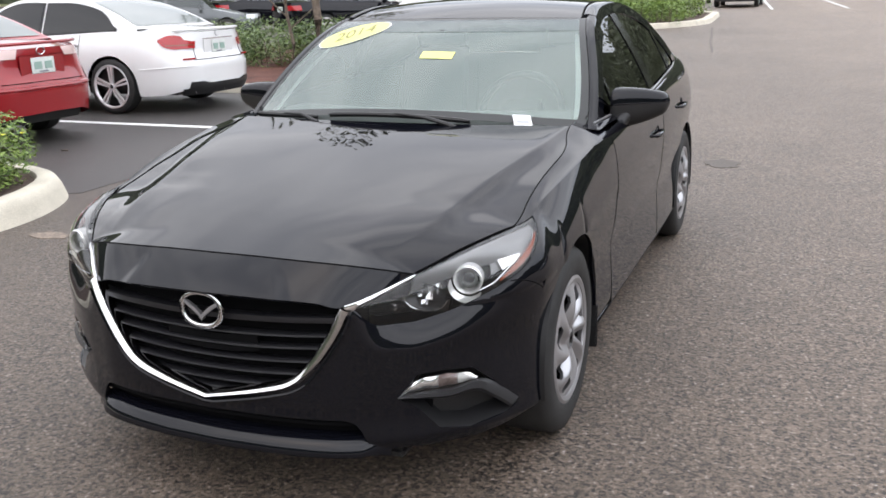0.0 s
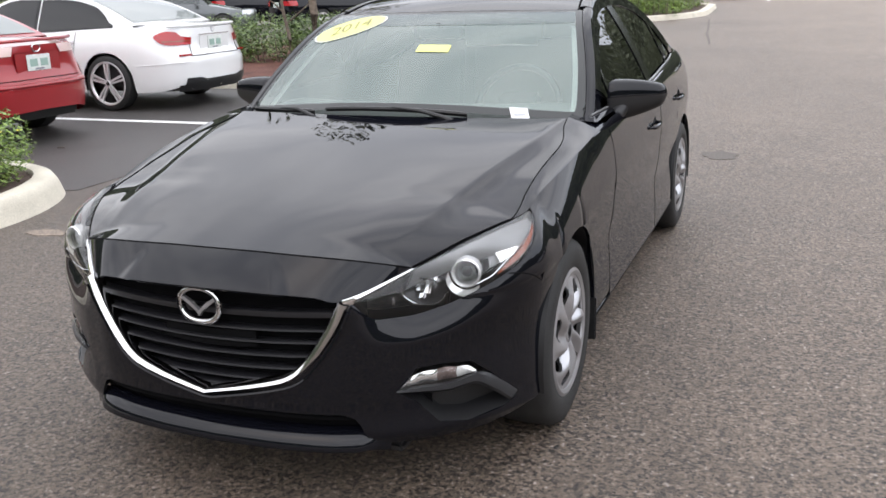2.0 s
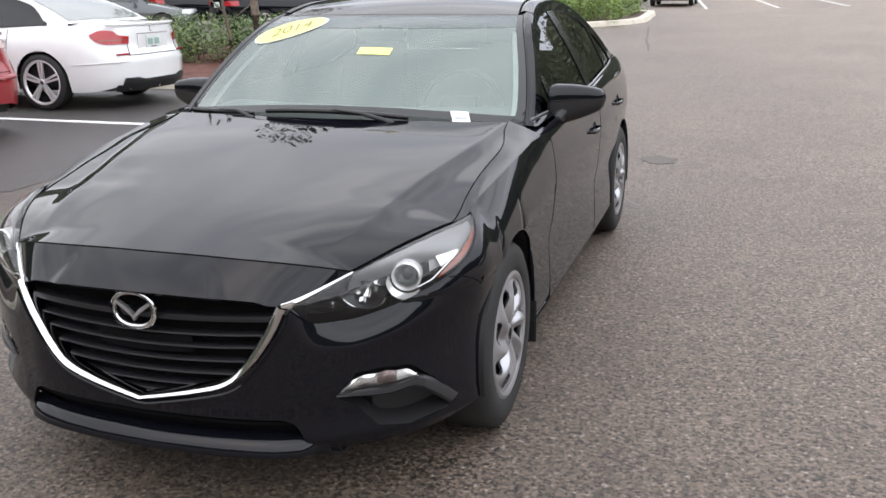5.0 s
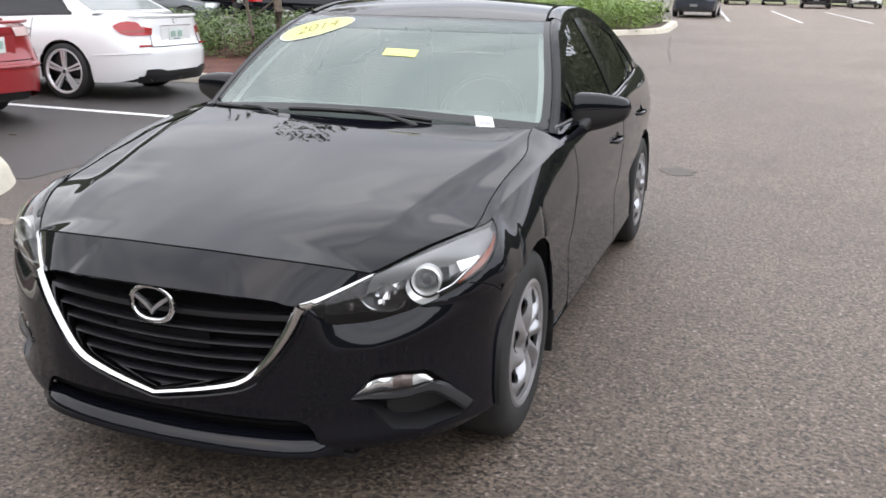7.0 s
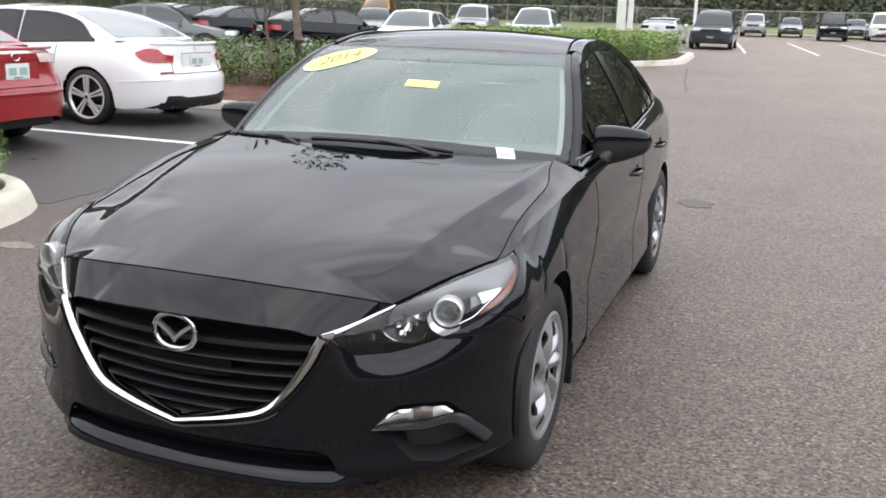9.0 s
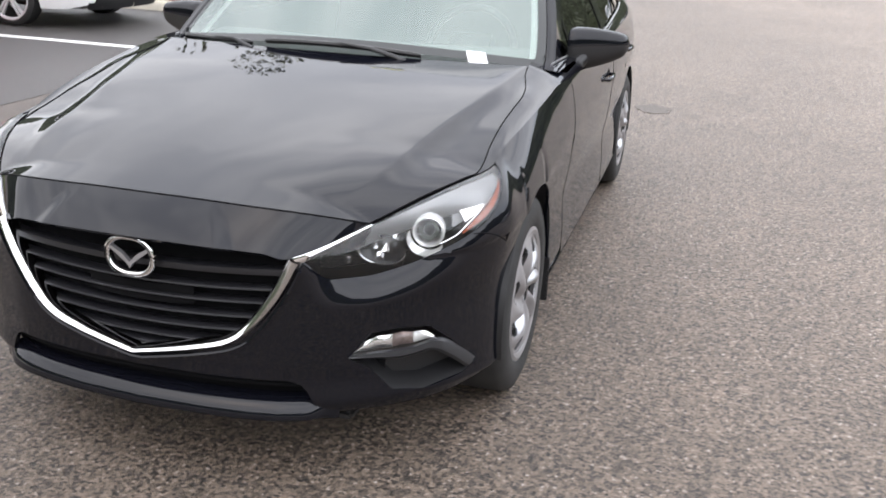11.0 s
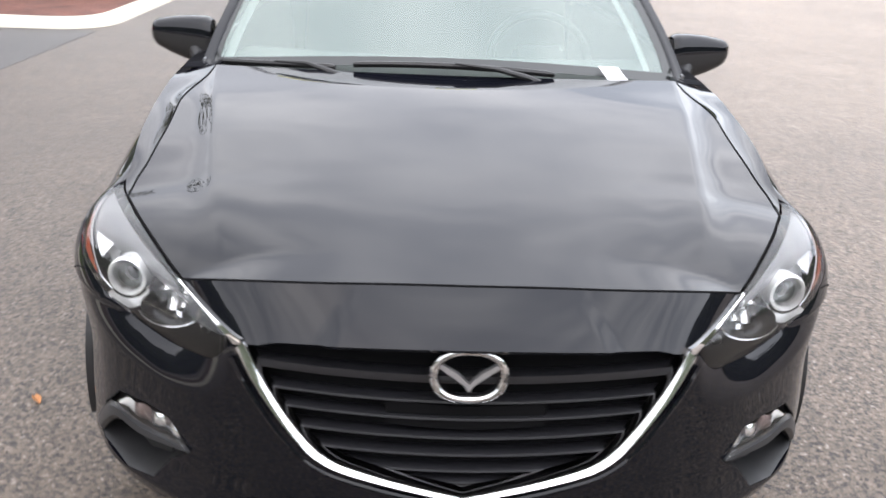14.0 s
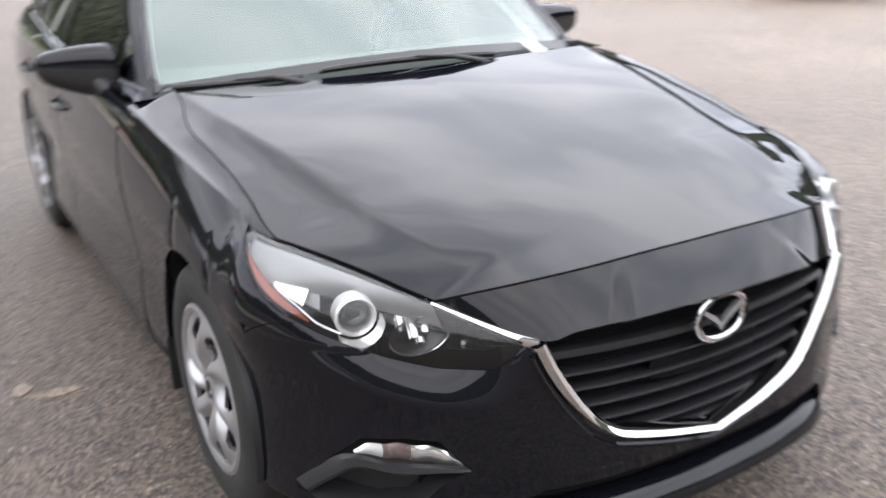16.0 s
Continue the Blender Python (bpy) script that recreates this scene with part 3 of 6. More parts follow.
def hood_x(a, y):
    """Columns of the hood's sheet: four fifths reach to the ridge, the rest from there to the edge."""
    edge = max(HOOD_EDGE(y), 0.569) - 0.002
    k, ridge = abs(a), HOOD_RIDGE(y)
    return math.copysign(ridge * k / 0.8 if k < 0.8 else ridge + (edge - ridge) * (k - 0.8) / 0.2, a)


def hood_point(a, b):
    y0 = 0.25
    for _ in range(6):
        y0 = SEAM_Y(min(abs(hood_x(a, y0)), 0.571)) + 0.003
    y = y0
    for _ in range(4):
        y = y0 + (hood_rear(hood_x(a, y)) - y0) * b
    x = hood_x(a, y)
    return (x, y, hood_z(x, y))


hood = part("hood", thicken(grid(hood_point, steps(-1, 1, 120), steps(0, 1, 80)), 0.02, CAR_MIDDLE), BLACK_PAINT, car, "black sculpted hood reflecting the sky")


def nose_point(a, b):
    x = abs(a) * 0.571
    s = 3.0 * min(x / 0.432, 1) + max(0, (x - 0.432) / (0.571 - 0.432))
    lip = Vector(SHOULDER(s))
    if x < 0.2:
        lip.y, lip.z = 0.080 + 0.017 * (x / 0.2) ** 2, 0.675 - 0.005 * (x / 0.2) ** 2
    y1 = SEAM_Y(x) - 0.003
    rear = Vector((x, y1, hood_z(x, y1)))
    p = lip.lerp(rear, b)
    p.z = lip.z + (rear.z - lip.z) * (0.82 * b + 0.18 * (1 - (1 - b) ** 2))
    return (math.copysign(p.x, a) if a else 0.0, p.y, p.z)


part("nose_panel", thicken(grid(nose_point, steps(-1, 1, 64), [i * i / 196 for i in range(15)]), 0.012, CAR_MIDDLE), BLACK_PAINT, car)


def fender_top(y, v):
    s = 3.0
    lo, hi = 3.0, 12.0
    for _ in range(36):
        s = (lo + hi) / 2
        lo, hi = (s, hi) if SHOULDER(s)[1] < y else (lo, s)
    out = Vector(SHOULDER(s))
    x = HOOD_EDGE(y) + 0.002
    inn = Vector((x, y, hood_z(HOOD_EDGE(y), y)))
    p = inn.lerp(out, v)
    p.z -= 0.004 * (1 - (2 * v - 1) ** 2) * min(max((y - 0.68) / 0.25, 0), 1)
    return p


both_sides("fender_top", lambda: grid(fender_top, steps(0.640, 1.56, 38), steps(0, 1, 8)), BLACK_PAINT, car)
both_sides("front_fender", fender_half, BLACK_PAINT, car)
doors_f = both_sides("front_door", lambda: wall_sheet(steps(DOOR_1 + 0.004, DOOR_2 - 0.004, 14), shoulder_z, lambda s: 0.245, 26), BLACK_PAINT, car)
doors_r = both_sides("rear_door", lambda: wall_sheet(steps(DOOR_2 + 0.004, ARCH2_F, 10), shoulder_z, lambda s: 0.245, 26), BLACK_PAINT, car)
both_sides("side_sill", lambda: wall_sheet(steps(ARCH_B, ARCH2_F, 12), lambda s: 0.239, lambda s: 0.17, 6), BLACK_PAINT, car)


def quarter_half():
    bm = wall_sheet(arch_stages(AXLES[1]), shoulder_z, arch_edge(AXLES[1]), 18)
    tail = wall_sheet(steps(ARCH2_B, 20, 30), shoulder_z, lambda s: 0.24, 22)
    me = bpy.data.meshes.new("joined")
    tail.to_mesh(me)
    tail.free()
    bm.from_mesh(me)
    bpy.data.meshes.remove(me)
    return bm


both_sides("rear_quarter", quarter_half, BLACK_PAINT, car)

# ---- glasshouse ----
TOP_MID = smooth_curve((1.38, 0.95), (1.42, 0.975), (1.6, 1.082), (1.814, 1.206), (2.0, 1.298), (2.12, 1.345), (2.35, 1.402), (2.7, 1.428), (3.1, 1.398), (3.45, 1.318), (3.75, 1.21), (4.05, 1.095), (4.2, 1.07), (4.4, 1.045), (4.54, 1.03))
TOP_FALL = curve_of((1.4, 0.26), (1.6, 0.235), (1.85, 0.18), (2.12, 0.12), (2.5, 0.10), (3.1, 0.11), (3.6, 0.15), (4.05, 0.2), (4.3, 0.03), (4.54, 0.0))
BELT = curve_of((1.3, 0.815, 0.92), (1.52, 0.830, 0.950), (2.1, 0.850, 0.965), (2.62, 0.848, 0.98), (3.1, 0.830, 1.0), (3.6, 0.796, 1.01), (4.0, 0.748, 1.02), (4.3, 0.68, 1.025), (4.5, 0.60, 1.025))


def top_z(x, y):
    return float(TOP_MID(y)[0]) - TOP_FALL(y) * x * x


def side_x(y, z):
    b = BELT(y)
    d = max(z - b[1], 0)
    k = 0.045 * min(max((2.35 - y) / 0.8, 0), 1)
    return float(b[0]) - 0.012 - k - 0.46 * d - 0.32 * d * d + k * min(d / 0.36, 1.2)


def rail(y):
    """Where roof or screen meets the side."""
    lo, hi = 0.2, 0.86
    for _ in range(36):
        x = (lo + hi) / 2
        lo, hi = (x, hi) if side_x(y, top_z(x, y)) > x else (lo, x)
    return x, top_z(x, y)


SCREEN_BASE, SCREEN_TOP = lambda x: 1.438 + 0.26 * x * x, lambda x: 2.115 + 0.30 * x * x


def screen_point(a, b):
    x = a * 0.72
    for _ in range(6):
        y = SCREEN_BASE(x) + (SCREEN_TOP(x) - SCREEN_BASE(x)) * b
        x = a * (rail(y)[0] - 0.030)
    return (x, y, top_z(x, y))


windshield = part("windshield", grid(screen_point, steps(-1, 1, 40), steps(0, 1, 30)), WINDSHIELD, car, "greenish windshield reflecting the sky, tinted band on top")
for o in (windshield,):
    o.visible_shadow = False


def screen_frit(a0, a1, b0, b1):
    """The black printed border of the screen."""
    def point(a, b):
        p = Vector(screen_point(a, b))
        return p + Vector((0, -0.4, 0.9)).normalized() * 0.0012
    return grid(point, steps(a0, a1, max(2, int(abs(a1 - a0) * 30))), steps(b0, b1, max(2, int(abs(b1 - b0) * 20))))


part("screen_border", screen_frit(-1, 1, 0, 0.055), FRIT, windshield)
part("screen_border", screen_frit(-1, 1, 0.965, 1), FRIT, windshield)
part("screen_border", screen_frit(-1, -0.978, 0.05, 0.97), FRIT, windshield)
part("screen_border", screen_frit(0.955, 1, 0.05, 0.97), FRIT, windshield)

for a0, a1 in ((-1.0, -0.952), (0.905, 0.938)):
    part("pillar_trim", grid(lambda a, b: Vector(screen_point(a, b)) + Vector((0, 0.055, -0.05)), steps(a0, a1, 2), steps(0.02, 0.90, 16)), PAPER, windshield, "pale inner pillar trim seen through the glass")
part("tint_band", grid(lambda a, b: Vector(screen_point(a, b)) + Vector((0, -0.4, 0.9)).normalized() * 0.002, steps(-0.975, 0.953, 40), [0.80 + 0.168 * i / 6 for i in range(7)]), SHADE_BAND, windshield, "darker tinted band").visible_shadow = False

# pillar by the screen: from the glass out to the side and down to the side window
def pillar_point(y, v):
    x, z = rail(y)
    g = Vector((x - 0.027, y, top_z(x - 0.027, y)))
    e = Vector((x, y, z))
    low = z - 0.078
    f = Vector((side_x(y, low), y, low))
    if v < 1:
        return g.lerp(e, v) + Vector((0, 0, 0.005 * math.sin(math.pi * v * 0.9)))
    return e.lerp(f, v - 1) + Vector((0.009 * (2 - v), 0, 0.003 * (2 - v)))


both_sides("windshield_pillar", lambda: grid(pillar_point, steps(1.50, 2.26, 24), steps(0, 2, 10)), BLACK_PAINT, car, rim=0.01, sharp=60)


def roof_point(a, b):
    x = a * 0.58
    for _ in range(5):
        y = SCREEN_TOP(x) + 0.006 + (3.42 - 0.25 * x * x - SCREEN_TOP(x)) * b
        x = a * (rail(y)[0] - 0.05)
    return (x, y, top_z(x, y))


part("roof", thicken(grid(roof_point, steps(-1, 1, 36), steps(0, 1, 30)), 0.012, CAR_MIDDLE), BLACK_PAINT, car, "black roof panel")


def rail_point(y, v):
    x, z = rail(y)
    g, e, low = Vector((x - 0.045, y, top_z(x - 0.045, y))), Vector((x, y, z)), z - 0.05
    f = Vector((side_x(y, low), y, low))
    return g.lerp(e, v) + Vector((0, 0, 0.008 * math.sin(math.pi * v * 0.9))) if v < 1 else e.lerp(f, v - 1) + Vector((0.012 * (2 - v), 0, 0.003 * (2 - v)))


both_sides("roof_rail", lambda: grid(rail_point, steps(2.26, 4.25, 44), steps(0, 2, 10)), BLACK_PAINT, car, rim=0.01, sharp=60)
part("rear_window", grid(lambda a, b: (a * (rail(3.44 + 0.6 * b)[0] - 0.05), 3.44 - 0.2 * (a * 0.55) ** 2 + 0.6 * b, top_z(a * (rail(3.44 + 0.6 * b)[0] - 0.05), 3.44 - 0.2 * (a * 0.55) ** 2 + 0.6 * b)), steps(-1, 1, 20), steps(0, 1, 14)), PRIVACY, car)
part("trunk_lid", grid(lambda a, b: (a * float(BELT(4.04 + 0.49 * b)[0]), 4.04 + 0.49 * b, top_z(0.6 * a, 4.04 + 0.49 * b)), steps(-1, 1, 20), steps(0, 1, 10)), BLACK_PAINT, car)


both_sides("belt_ledge", lambda: grid(lambda y, v: Vector((float(BELT(y)[0]) + (side_x(y, float(BELT(y)[1])) - 0.02 - float(BELT(y)[0])) * v, y, float(BELT(y)[1]) + 0.004 * v)), steps(1.50, 4.45, 40), (0, 0.5, 1)), BLACK_PAINT, car, rim=0)


# side windows: glass between the belt and the rail, with black pillars between
def side_pane(y0, y1):
    def point(y, v):
        z0, z1 = float(BELT(y)[1]) + 0.012, rail(y)[1] - 0.05
        z = z0 + max(z1 - z0, 0.0) * v
        return Vector((side_x(y, z) - 0.006, y, z))
    return lambda: grid(point, steps(y0, y1, 14), steps(0, 1, 10))


for pane_name, pane_from, pane_to in (("side_window", 1.93, 2.60), ("side_window", 2.70, 3.40), ("quarter_glass", 1.66, 1.91), ("quarter_glass", 3.43, 3.78)):
    both_sides(pane_name, side_pane(pane_from, pane_to), PRIVACY, car, rim=0)


def post(y0, y1):
    def point(y, v):
        z = float(BELT(y)[1]) + (rail(y)[1] - 0.045 - float(BELT(y)[1])) * v
        return Vector((side_x(y, z) - 0.001, y, z))
    return lambda: grid(point, steps(y0, y1, 2), steps(0, 1, 8))


both_sides("door_trim", lambda: grid(lambda y, v: Vector((side_x(y, float(BELT(y)[1])) - 0.035 - 0.02 * v, y, float(BELT(y)[1]) + 0.030 - 0.45 * v)), steps(1.62, 3.6, 16), (0, 0.2, 1)), INTERIOR_DARK, car, rim=0)
both_sides("door_post", post(2.59, 2.71), GLOSS_BLACK, car, rim=0.008)
both_sides("door_post", post(1.905, 1.935), GLOSS_BLACK, car, rim=0.008)
both_sides("door_post", post(3.39, 3.44), GLOSS_BLACK, car, rim=0.008)
both_sides("rear_pillar", post(3.77, 4.25), BLACK_PAINT, car, rim=0.008)
both_sides("mirror_base", post(1.52, 1.67), GLOSS_BLACK, car, rim=0.008)


def line_along(ys, fn, r, name, mat, label=""):
    path = [fn(y) for y in ys]
    for flip in (1, -1):
        part(name, tube([(flip * p[0], p[1], p[2]) for p in path], r, 6), mat, car, label)


line_along(steps(1.60, 3.80, 40), lambda y: Vector((side_x(y, float(BELT(y)[1]) + 0.006) + 0.006, y, float(BELT(y)[1]) + 0.006)), 0.0042, "belt_strip", SILVER, "thin bright strip under the side windows")

# panel gaps
def gap(points, name="panel_gap", r=0.0028, mirror=True):
    for flip in (1, -1) if mirror else (1,):
        part(name, tube([(flip * p[0], p[1], p[2]) for p in points], r, 6), GAP_DARK, car)


gap([(0.571 * a, SEAM_Y(abs(a) * 0.571), hood_z(0.571 * a, SEAM_Y(abs(a) * 0.571)) + 0.0005) for a in steps(-1, 1, 60)], "hood_gap", 0.0026, False)
gap([(HOOD_EDGE(y), y, hood_z(HOOD_EDGE(y), y) + 0.0005) for y in steps(0.33, 1.46, 60)], "hood_gap", 0.0022)
for y in (1.56, 2.66):
    s = stage(y)
    gap([body_wall(s, z) for z in steps(0.25, shoulder_z(s) - 0.002, 24)], "door_gap", 0.0014)
gap([body_wall(6.0 + 0.95 * t, LAMP_LOW(6.0) - 0.006 - 0.05 * t * t) for t in steps(0, 1, 14)], "bumper_gap", 0.0018)
gap([body_wall(s, 0.242) for s in steps(ARCH_B + 0.1, ARCH2_F - 0.05, 30)], "sill_gap", 0.003)
gap([(rail(SCREEN_TOP(0.55) + 0.02)[0] - 0.048, SCREEN_TOP(0.55) + 0.01, top_z(rail(SCREEN_TOP(0.55))[0] - 0.048, SCREEN_TOP(0.55) + 0.01))] + [(rail(y)[0] - 0.048, y, top_z(rail(y)[0] - 0.048, y) + 0.001) for y in steps(2.25, 3.4, 30)], "roof_gap", 0.004)

# ---- wheels ----
def build_wheel(name, radius, width, rim_r, cover, parent, label, style):
    """A wheel about its own middle, outer face towards +x."""
    w = thing(name, label, "wheel")
    h = width / 2
    prof = [(-h, rim_r), (-h * 1.02, radius - 0.05), (-h * 0.92, radius - 0.015), (-h * 0.7, radius - 0.002), (0, radius), (h * 0.7, radius - 0.002), (h * 0.92, radius - 0.015),
            (h * 1.04, radius - 0.045), (h * 1.03, rim_r + 0.03), (h * 0.98, rim_r + 0.008), (h * 0.88, rim_r - 0.004), (h * 0.4, rim_r - 0.02)]
    part("tyre", lathe(prof, 64), RUBBER, w, "black tyre")
    part("brake_disc", lathe([(0.0, 0.02), (0.0, rim_r - 0.04), (-0.02, rim_r - 0.03)], 32), LAMP_DARK, w)
    style(w, h, rim_r, cover)
    return w


def spoke_cover(w, h, r, mat):
    """A silver wheel cover with leaf-shaped holes near the rim."""
    n = 8
    part("cover_rim", lathe([(h * 0.80, r - 0.022), (h * 0.97, r - 0.018), (h * 1.02, r - 0.004), (h * 0.98, r + 0.006), (h * 0.85, r + 0.004)], 64), mat, w, "silver rim of the cover")
    part("hub_cap", lathe([(h * 0.98, 0.0), (h * 0.98, 0.025), (h * 0.94, 0.036), (h * 0.86, 0.05), (h * 0.82, 0.058)], 28), mat, w, "silver hub cap")
    R = r - 0.012

    def dish(u, a):
        rad = 0.040 + (R - 0.040) * u
        bulge = 0.016 * math.cos(n * (a + 0.5 * u)) * math.sin(math.pi * min(u * 1.05, 1))
        return (h * (0.90 + 0.10 * math.sin(math.pi * (0.15 + 0.75 * u))) - bulge, -rad * math.sin(a), rad * math.cos(a))
    sheet = bmesh.new()
    turns, rings = n * 30, 46
    rows = [[sheet.verts.new(dish(i / rings, 2 * math.pi * k / turns)) for k in range(turns)] for i in range(rings + 1)]
    for i in range(rings):
        for k in range(turns):
            u, a = (i + 0.5) / rings, 2 * math.pi * (k + 0.5) / turns
            off = ((a + 0.5 * u) * n / (2 * math.pi) + 0.5) % 1 - 0.5
            q = (u - 0.40) / 0.50
            if 0 < q < 1 and abs(off) < 0.30 * math.sin(math.pi * q ** 1.3) ** 0.7:
                continue
            sheet.faces.new((rows[i][k], rows[i][(k + 1) % turns], rows[i + 1][(k + 1) % turns], rows[i + 1][k]))
    part("cover_dish", thicken(sheet, 0.014, (-1, 0, 0)), mat, w, "silver cover with leaf-shaped holes")


FACE_X = 0.874
wheel = build_wheel("wheel", WHEEL_R, 0.205, 0.213, SILVER, car, "black tyre on a wheel with silver cover", spoke_cover)
wheels = [wheel] + [copy_thing(wheel, Matrix()) for _ in range(3)]
for w, (sx, y) in zip(wheels, ((1, AXLES[0]), (-1, AXLES[0]), (1, AXLES[1]), (-1, AXLES[1]))):
    w.parent = car
    w.matrix_basis = pose(sx * (FACE_X - 0.1025), y, WHEEL_R, 0 if sx > 0 else 40, 0, 0 if sx > 0 else 180)
    for key in ("category",):
        if key in w:
            del w[key]

# dark liners and underside
for axle in AXLES:
    for sx in (1, -1):
        part("wheel_liner", grid(lambda a, x: (sx * x, axle - (ARCH_R + 0.005) * math.cos(a), WHEEL_R + 0.01 + (ARCH_R + 0.004) * math.sin(a)), steps(-0.25, math.pi + 0.25, 30), (0.55, 0.72, 0.878)), BLACK_PLASTIC, car)
        part("wheel_liner", grid(lambda a, r: (sx * 0.56, axle - r * math.cos(a), WHEEL_R + 0.01 + r * math.sin(a)), steps(-0.4, math.pi + 0.4, 24), (0.04, 0.2, ARCH_R + 0.01)), BLACK_PLASTIC, car)
for sx in (1, -1):
    part("mud_flap", box(bmesh.new(), (sx * 0.80, AXLES[0] + ARCH_R + 0.005, 0.245), (0.17, 0.012, 0.17), 0.004), BLACK_PLASTIC, car)
part("underbody", box(bmesh.new(), (0, 2.3, 0.26), (1.1, 4.0, 0.12), 0.03), BLACK_PLASTIC, car)
part("underbody", box(bmesh.new(), (0, 2.28, 0.24), (1.62, 1.9, 0.08), 0.02), BLACK_PLASTIC, car)
# low slab, itself unseen, added to deepen the shadow under the nose
part("shade_slab", box(bmesh.new(), (0, 0.85, 0.175), (1.10, 1.2, 0.03), 0.01), BLACK_PLASTIC, car)

# ---- grille ----
grille = thing("grille", "", "")
for key in ("label", "category"):
    if key in grille:
        del grille[key]
grille.parent = car


def rim_point(x, off_out, off_back):
    """On the chrome rim's line, moved outwards in the face and back."""
    z = RIM_Z(x)
    y = float(WAIST(3 * min(x / 0.455, 1))[1])
    d = 0.01
    t = Vector((2 * d, 0, RIM_Z(min(x + d, 0.432)) - RIM_Z(max(x - d, -0.0)) if x > 0.004 else 0.0)).normalized()
    n = Vector((t.z, 0, -t.x))
    return Vector((x, y + off_back, z)) + n * off_out


def rim_half():
    xs = [0, 0.006, 0.012, 0.03, 0.06, 0.1, 0.15, 0.2, 0.225, 0.25, 0.27, 0.29, 0.31, 0.33, 0.35, 0.37, 0.39, 0.41, 0.425, 0.432]
    def point(i, k):
        x = xs[i]
        w = 0.0080 + 0.0085 * min(x / 0.40, 1) ** 1.5
        o, b = ((-1.0, 0.03), (-1.0, 0.0), (-0.55, -0.012), (0.1, -0.016), (0.8, -0.006), (1.0, 0.008), (1.0, 0.03))[k]
        p = rim_point(x, o * w, b - 0.004)
        if x == 0:
            p.x = 0
        return p
    return mirrored(grid(point, range(len(xs)), range(7)))


for name, off, r in (("rim_edge", 0.024, 0.0055), ("rim_groove", 0.0165, 0.0045)):
    path = [rim_point(x, off + 0.004 * x, -0.002 if r > 0.005 else 0.003) for x in (0.425, 0.41, 0.39, 0.36, 0.34, 0.32, 0.3, 0.28, 0.26, 0.24, 0.2, 0.15, 0.1, 0.05, 0.012)]
    part(name, tube([(p.x, p.y, p.z) for p in path] + [(-p.x, p.y, p.z) for p in path[::-1]], r, 6), BLACK_PAINT if r > 0.005 else GAP_DARK, grille)
part("chrome_rim", rim_half(), CHROME, grille, "bright chrome strip round the grille")


def wing_half(sx):
    """The chrome strip runs on along the headlamp's upper edge."""
    def point(s, k):
        p = Vector(SHOULDER(s))
        q = body_wall(s, p.z - 0.004)
        out = Vector((0.55, -0.75, 0.2)).normalized()
        w = 0.017 * (1 - (s - 2.95) / 1.15) + 0.004
        o, u = ((-0.004, 0.3), (0.006, 0.2), (0.010, -0.4), (0.006, -1.0), (-0.006, -1.1))[k]
        r = p + out * o + Vector((0, 0, u * w))
        return (sx * r.x, r.y, r.z)
    return grid(point, steps(2.95, 4.02, 16), range(5))


for sx in (1, -1):
    part("chrome_wing", wing_half(sx), CHROME, grille, "chrome strip running on into the headlamp")


def grille_y(x):
    return 0.130 + 0.24 * x * x


def rim_x(z):
    lo, hi = 0.0, 0.432
    for _ in range(30):
        mid = (lo + hi) / 2
        lo, hi = (mid, hi) if RIM_Z(mid) < z else (lo, mid)
    return lo


for i, z0 in enumerate((0.612, 0.560, 0.524, 0.484, 0.447, 0.412, 0.387)):
    xe = rim_x(z0 + 0.002) + 0.014
    deep, tall = (0.050, 0.017) if i == 0 else (0.045, 0.007)
    prof = [(0.0, -tall), (-0.002, -tall * 0.6), (-0.001, -0.001), (0.004, 0.0012), (deep, -0.006), (deep, -tall - 0.010)]
    part("grille_slat", grid(lambda x, k: (x, grille_y(x) + prof[k][0], z0 - (0.013 + 0.0012 * i) * (1 - (x / 0.45) ** 2) + prof[k][1]), steps(-xe, xe, 40), range(6)), SLAT, grille)
part("grille_back", grid(lambda x, v: (x, grille_y(x) + 0.045, 0.34 + 0.34 * v), steps(-0.47, 0.47, 24), (0, 1)), GAP_DARK, grille)
part("plate_panel", grid(lambda x, v: (x, grille_y(x) + 0.006 + (0.012 if v in (0, 3) else 0), (0.487, 0.490, 0.540, 0.543)[v] - 0.010 * (1 - (x / 0.16) ** 2)), steps(-0.155, 0.155, 16), range(4)), GAP_DARK, grille, "blank black number plate panel")
part("grille_shelf", grid(lambda x, v: (x, grille_y(x) + 0.06 * v, 0.655 - 0.06 * abs(x) ** 1.5), steps(-0.43, 0.43, 24), (0, 1)), BLACK_PLASTIC, grille)

# emblem: a plain oval ring with a winged bar inside
emblem = new("emblem_ring", mesh_of(tube([(0.066 * math.copysign(abs(math.cos(a)) ** 0.85, math.cos(a)), 0.104, 0.613 + 0.050 * math.copysign(abs(math.sin(a)) ** 0.85, math.sin(a))) for a in (2 * math.pi * i / 48 for i in range(48))], 0.0084, 10, True), "emblem_ring", CHROME))
emblem.parent = grille
part("emblem_backing", lathe([(-0.006, 0.0), (-0.006, 0.06), (0.02, 0.068)], 32, "Z"), GLOSS_BLACK, emblem).matrix_basis = pose(0, 0.112, 0.613, 90, 0, 0) @ Matrix.Diagonal((1.0, 0.78, 1, 1))
wing = [(-0.060, 0.632), (-0.052, 0.637), (-0.022, 0.619), (0, 0.597), (0.022, 0.619), (0.052, 0.638), (0.060, 0.632), (0.028, 0.609), (0.009, 0.594), (0, 0.580), (-0.009, 0.594), (-0.028, 0.609)]
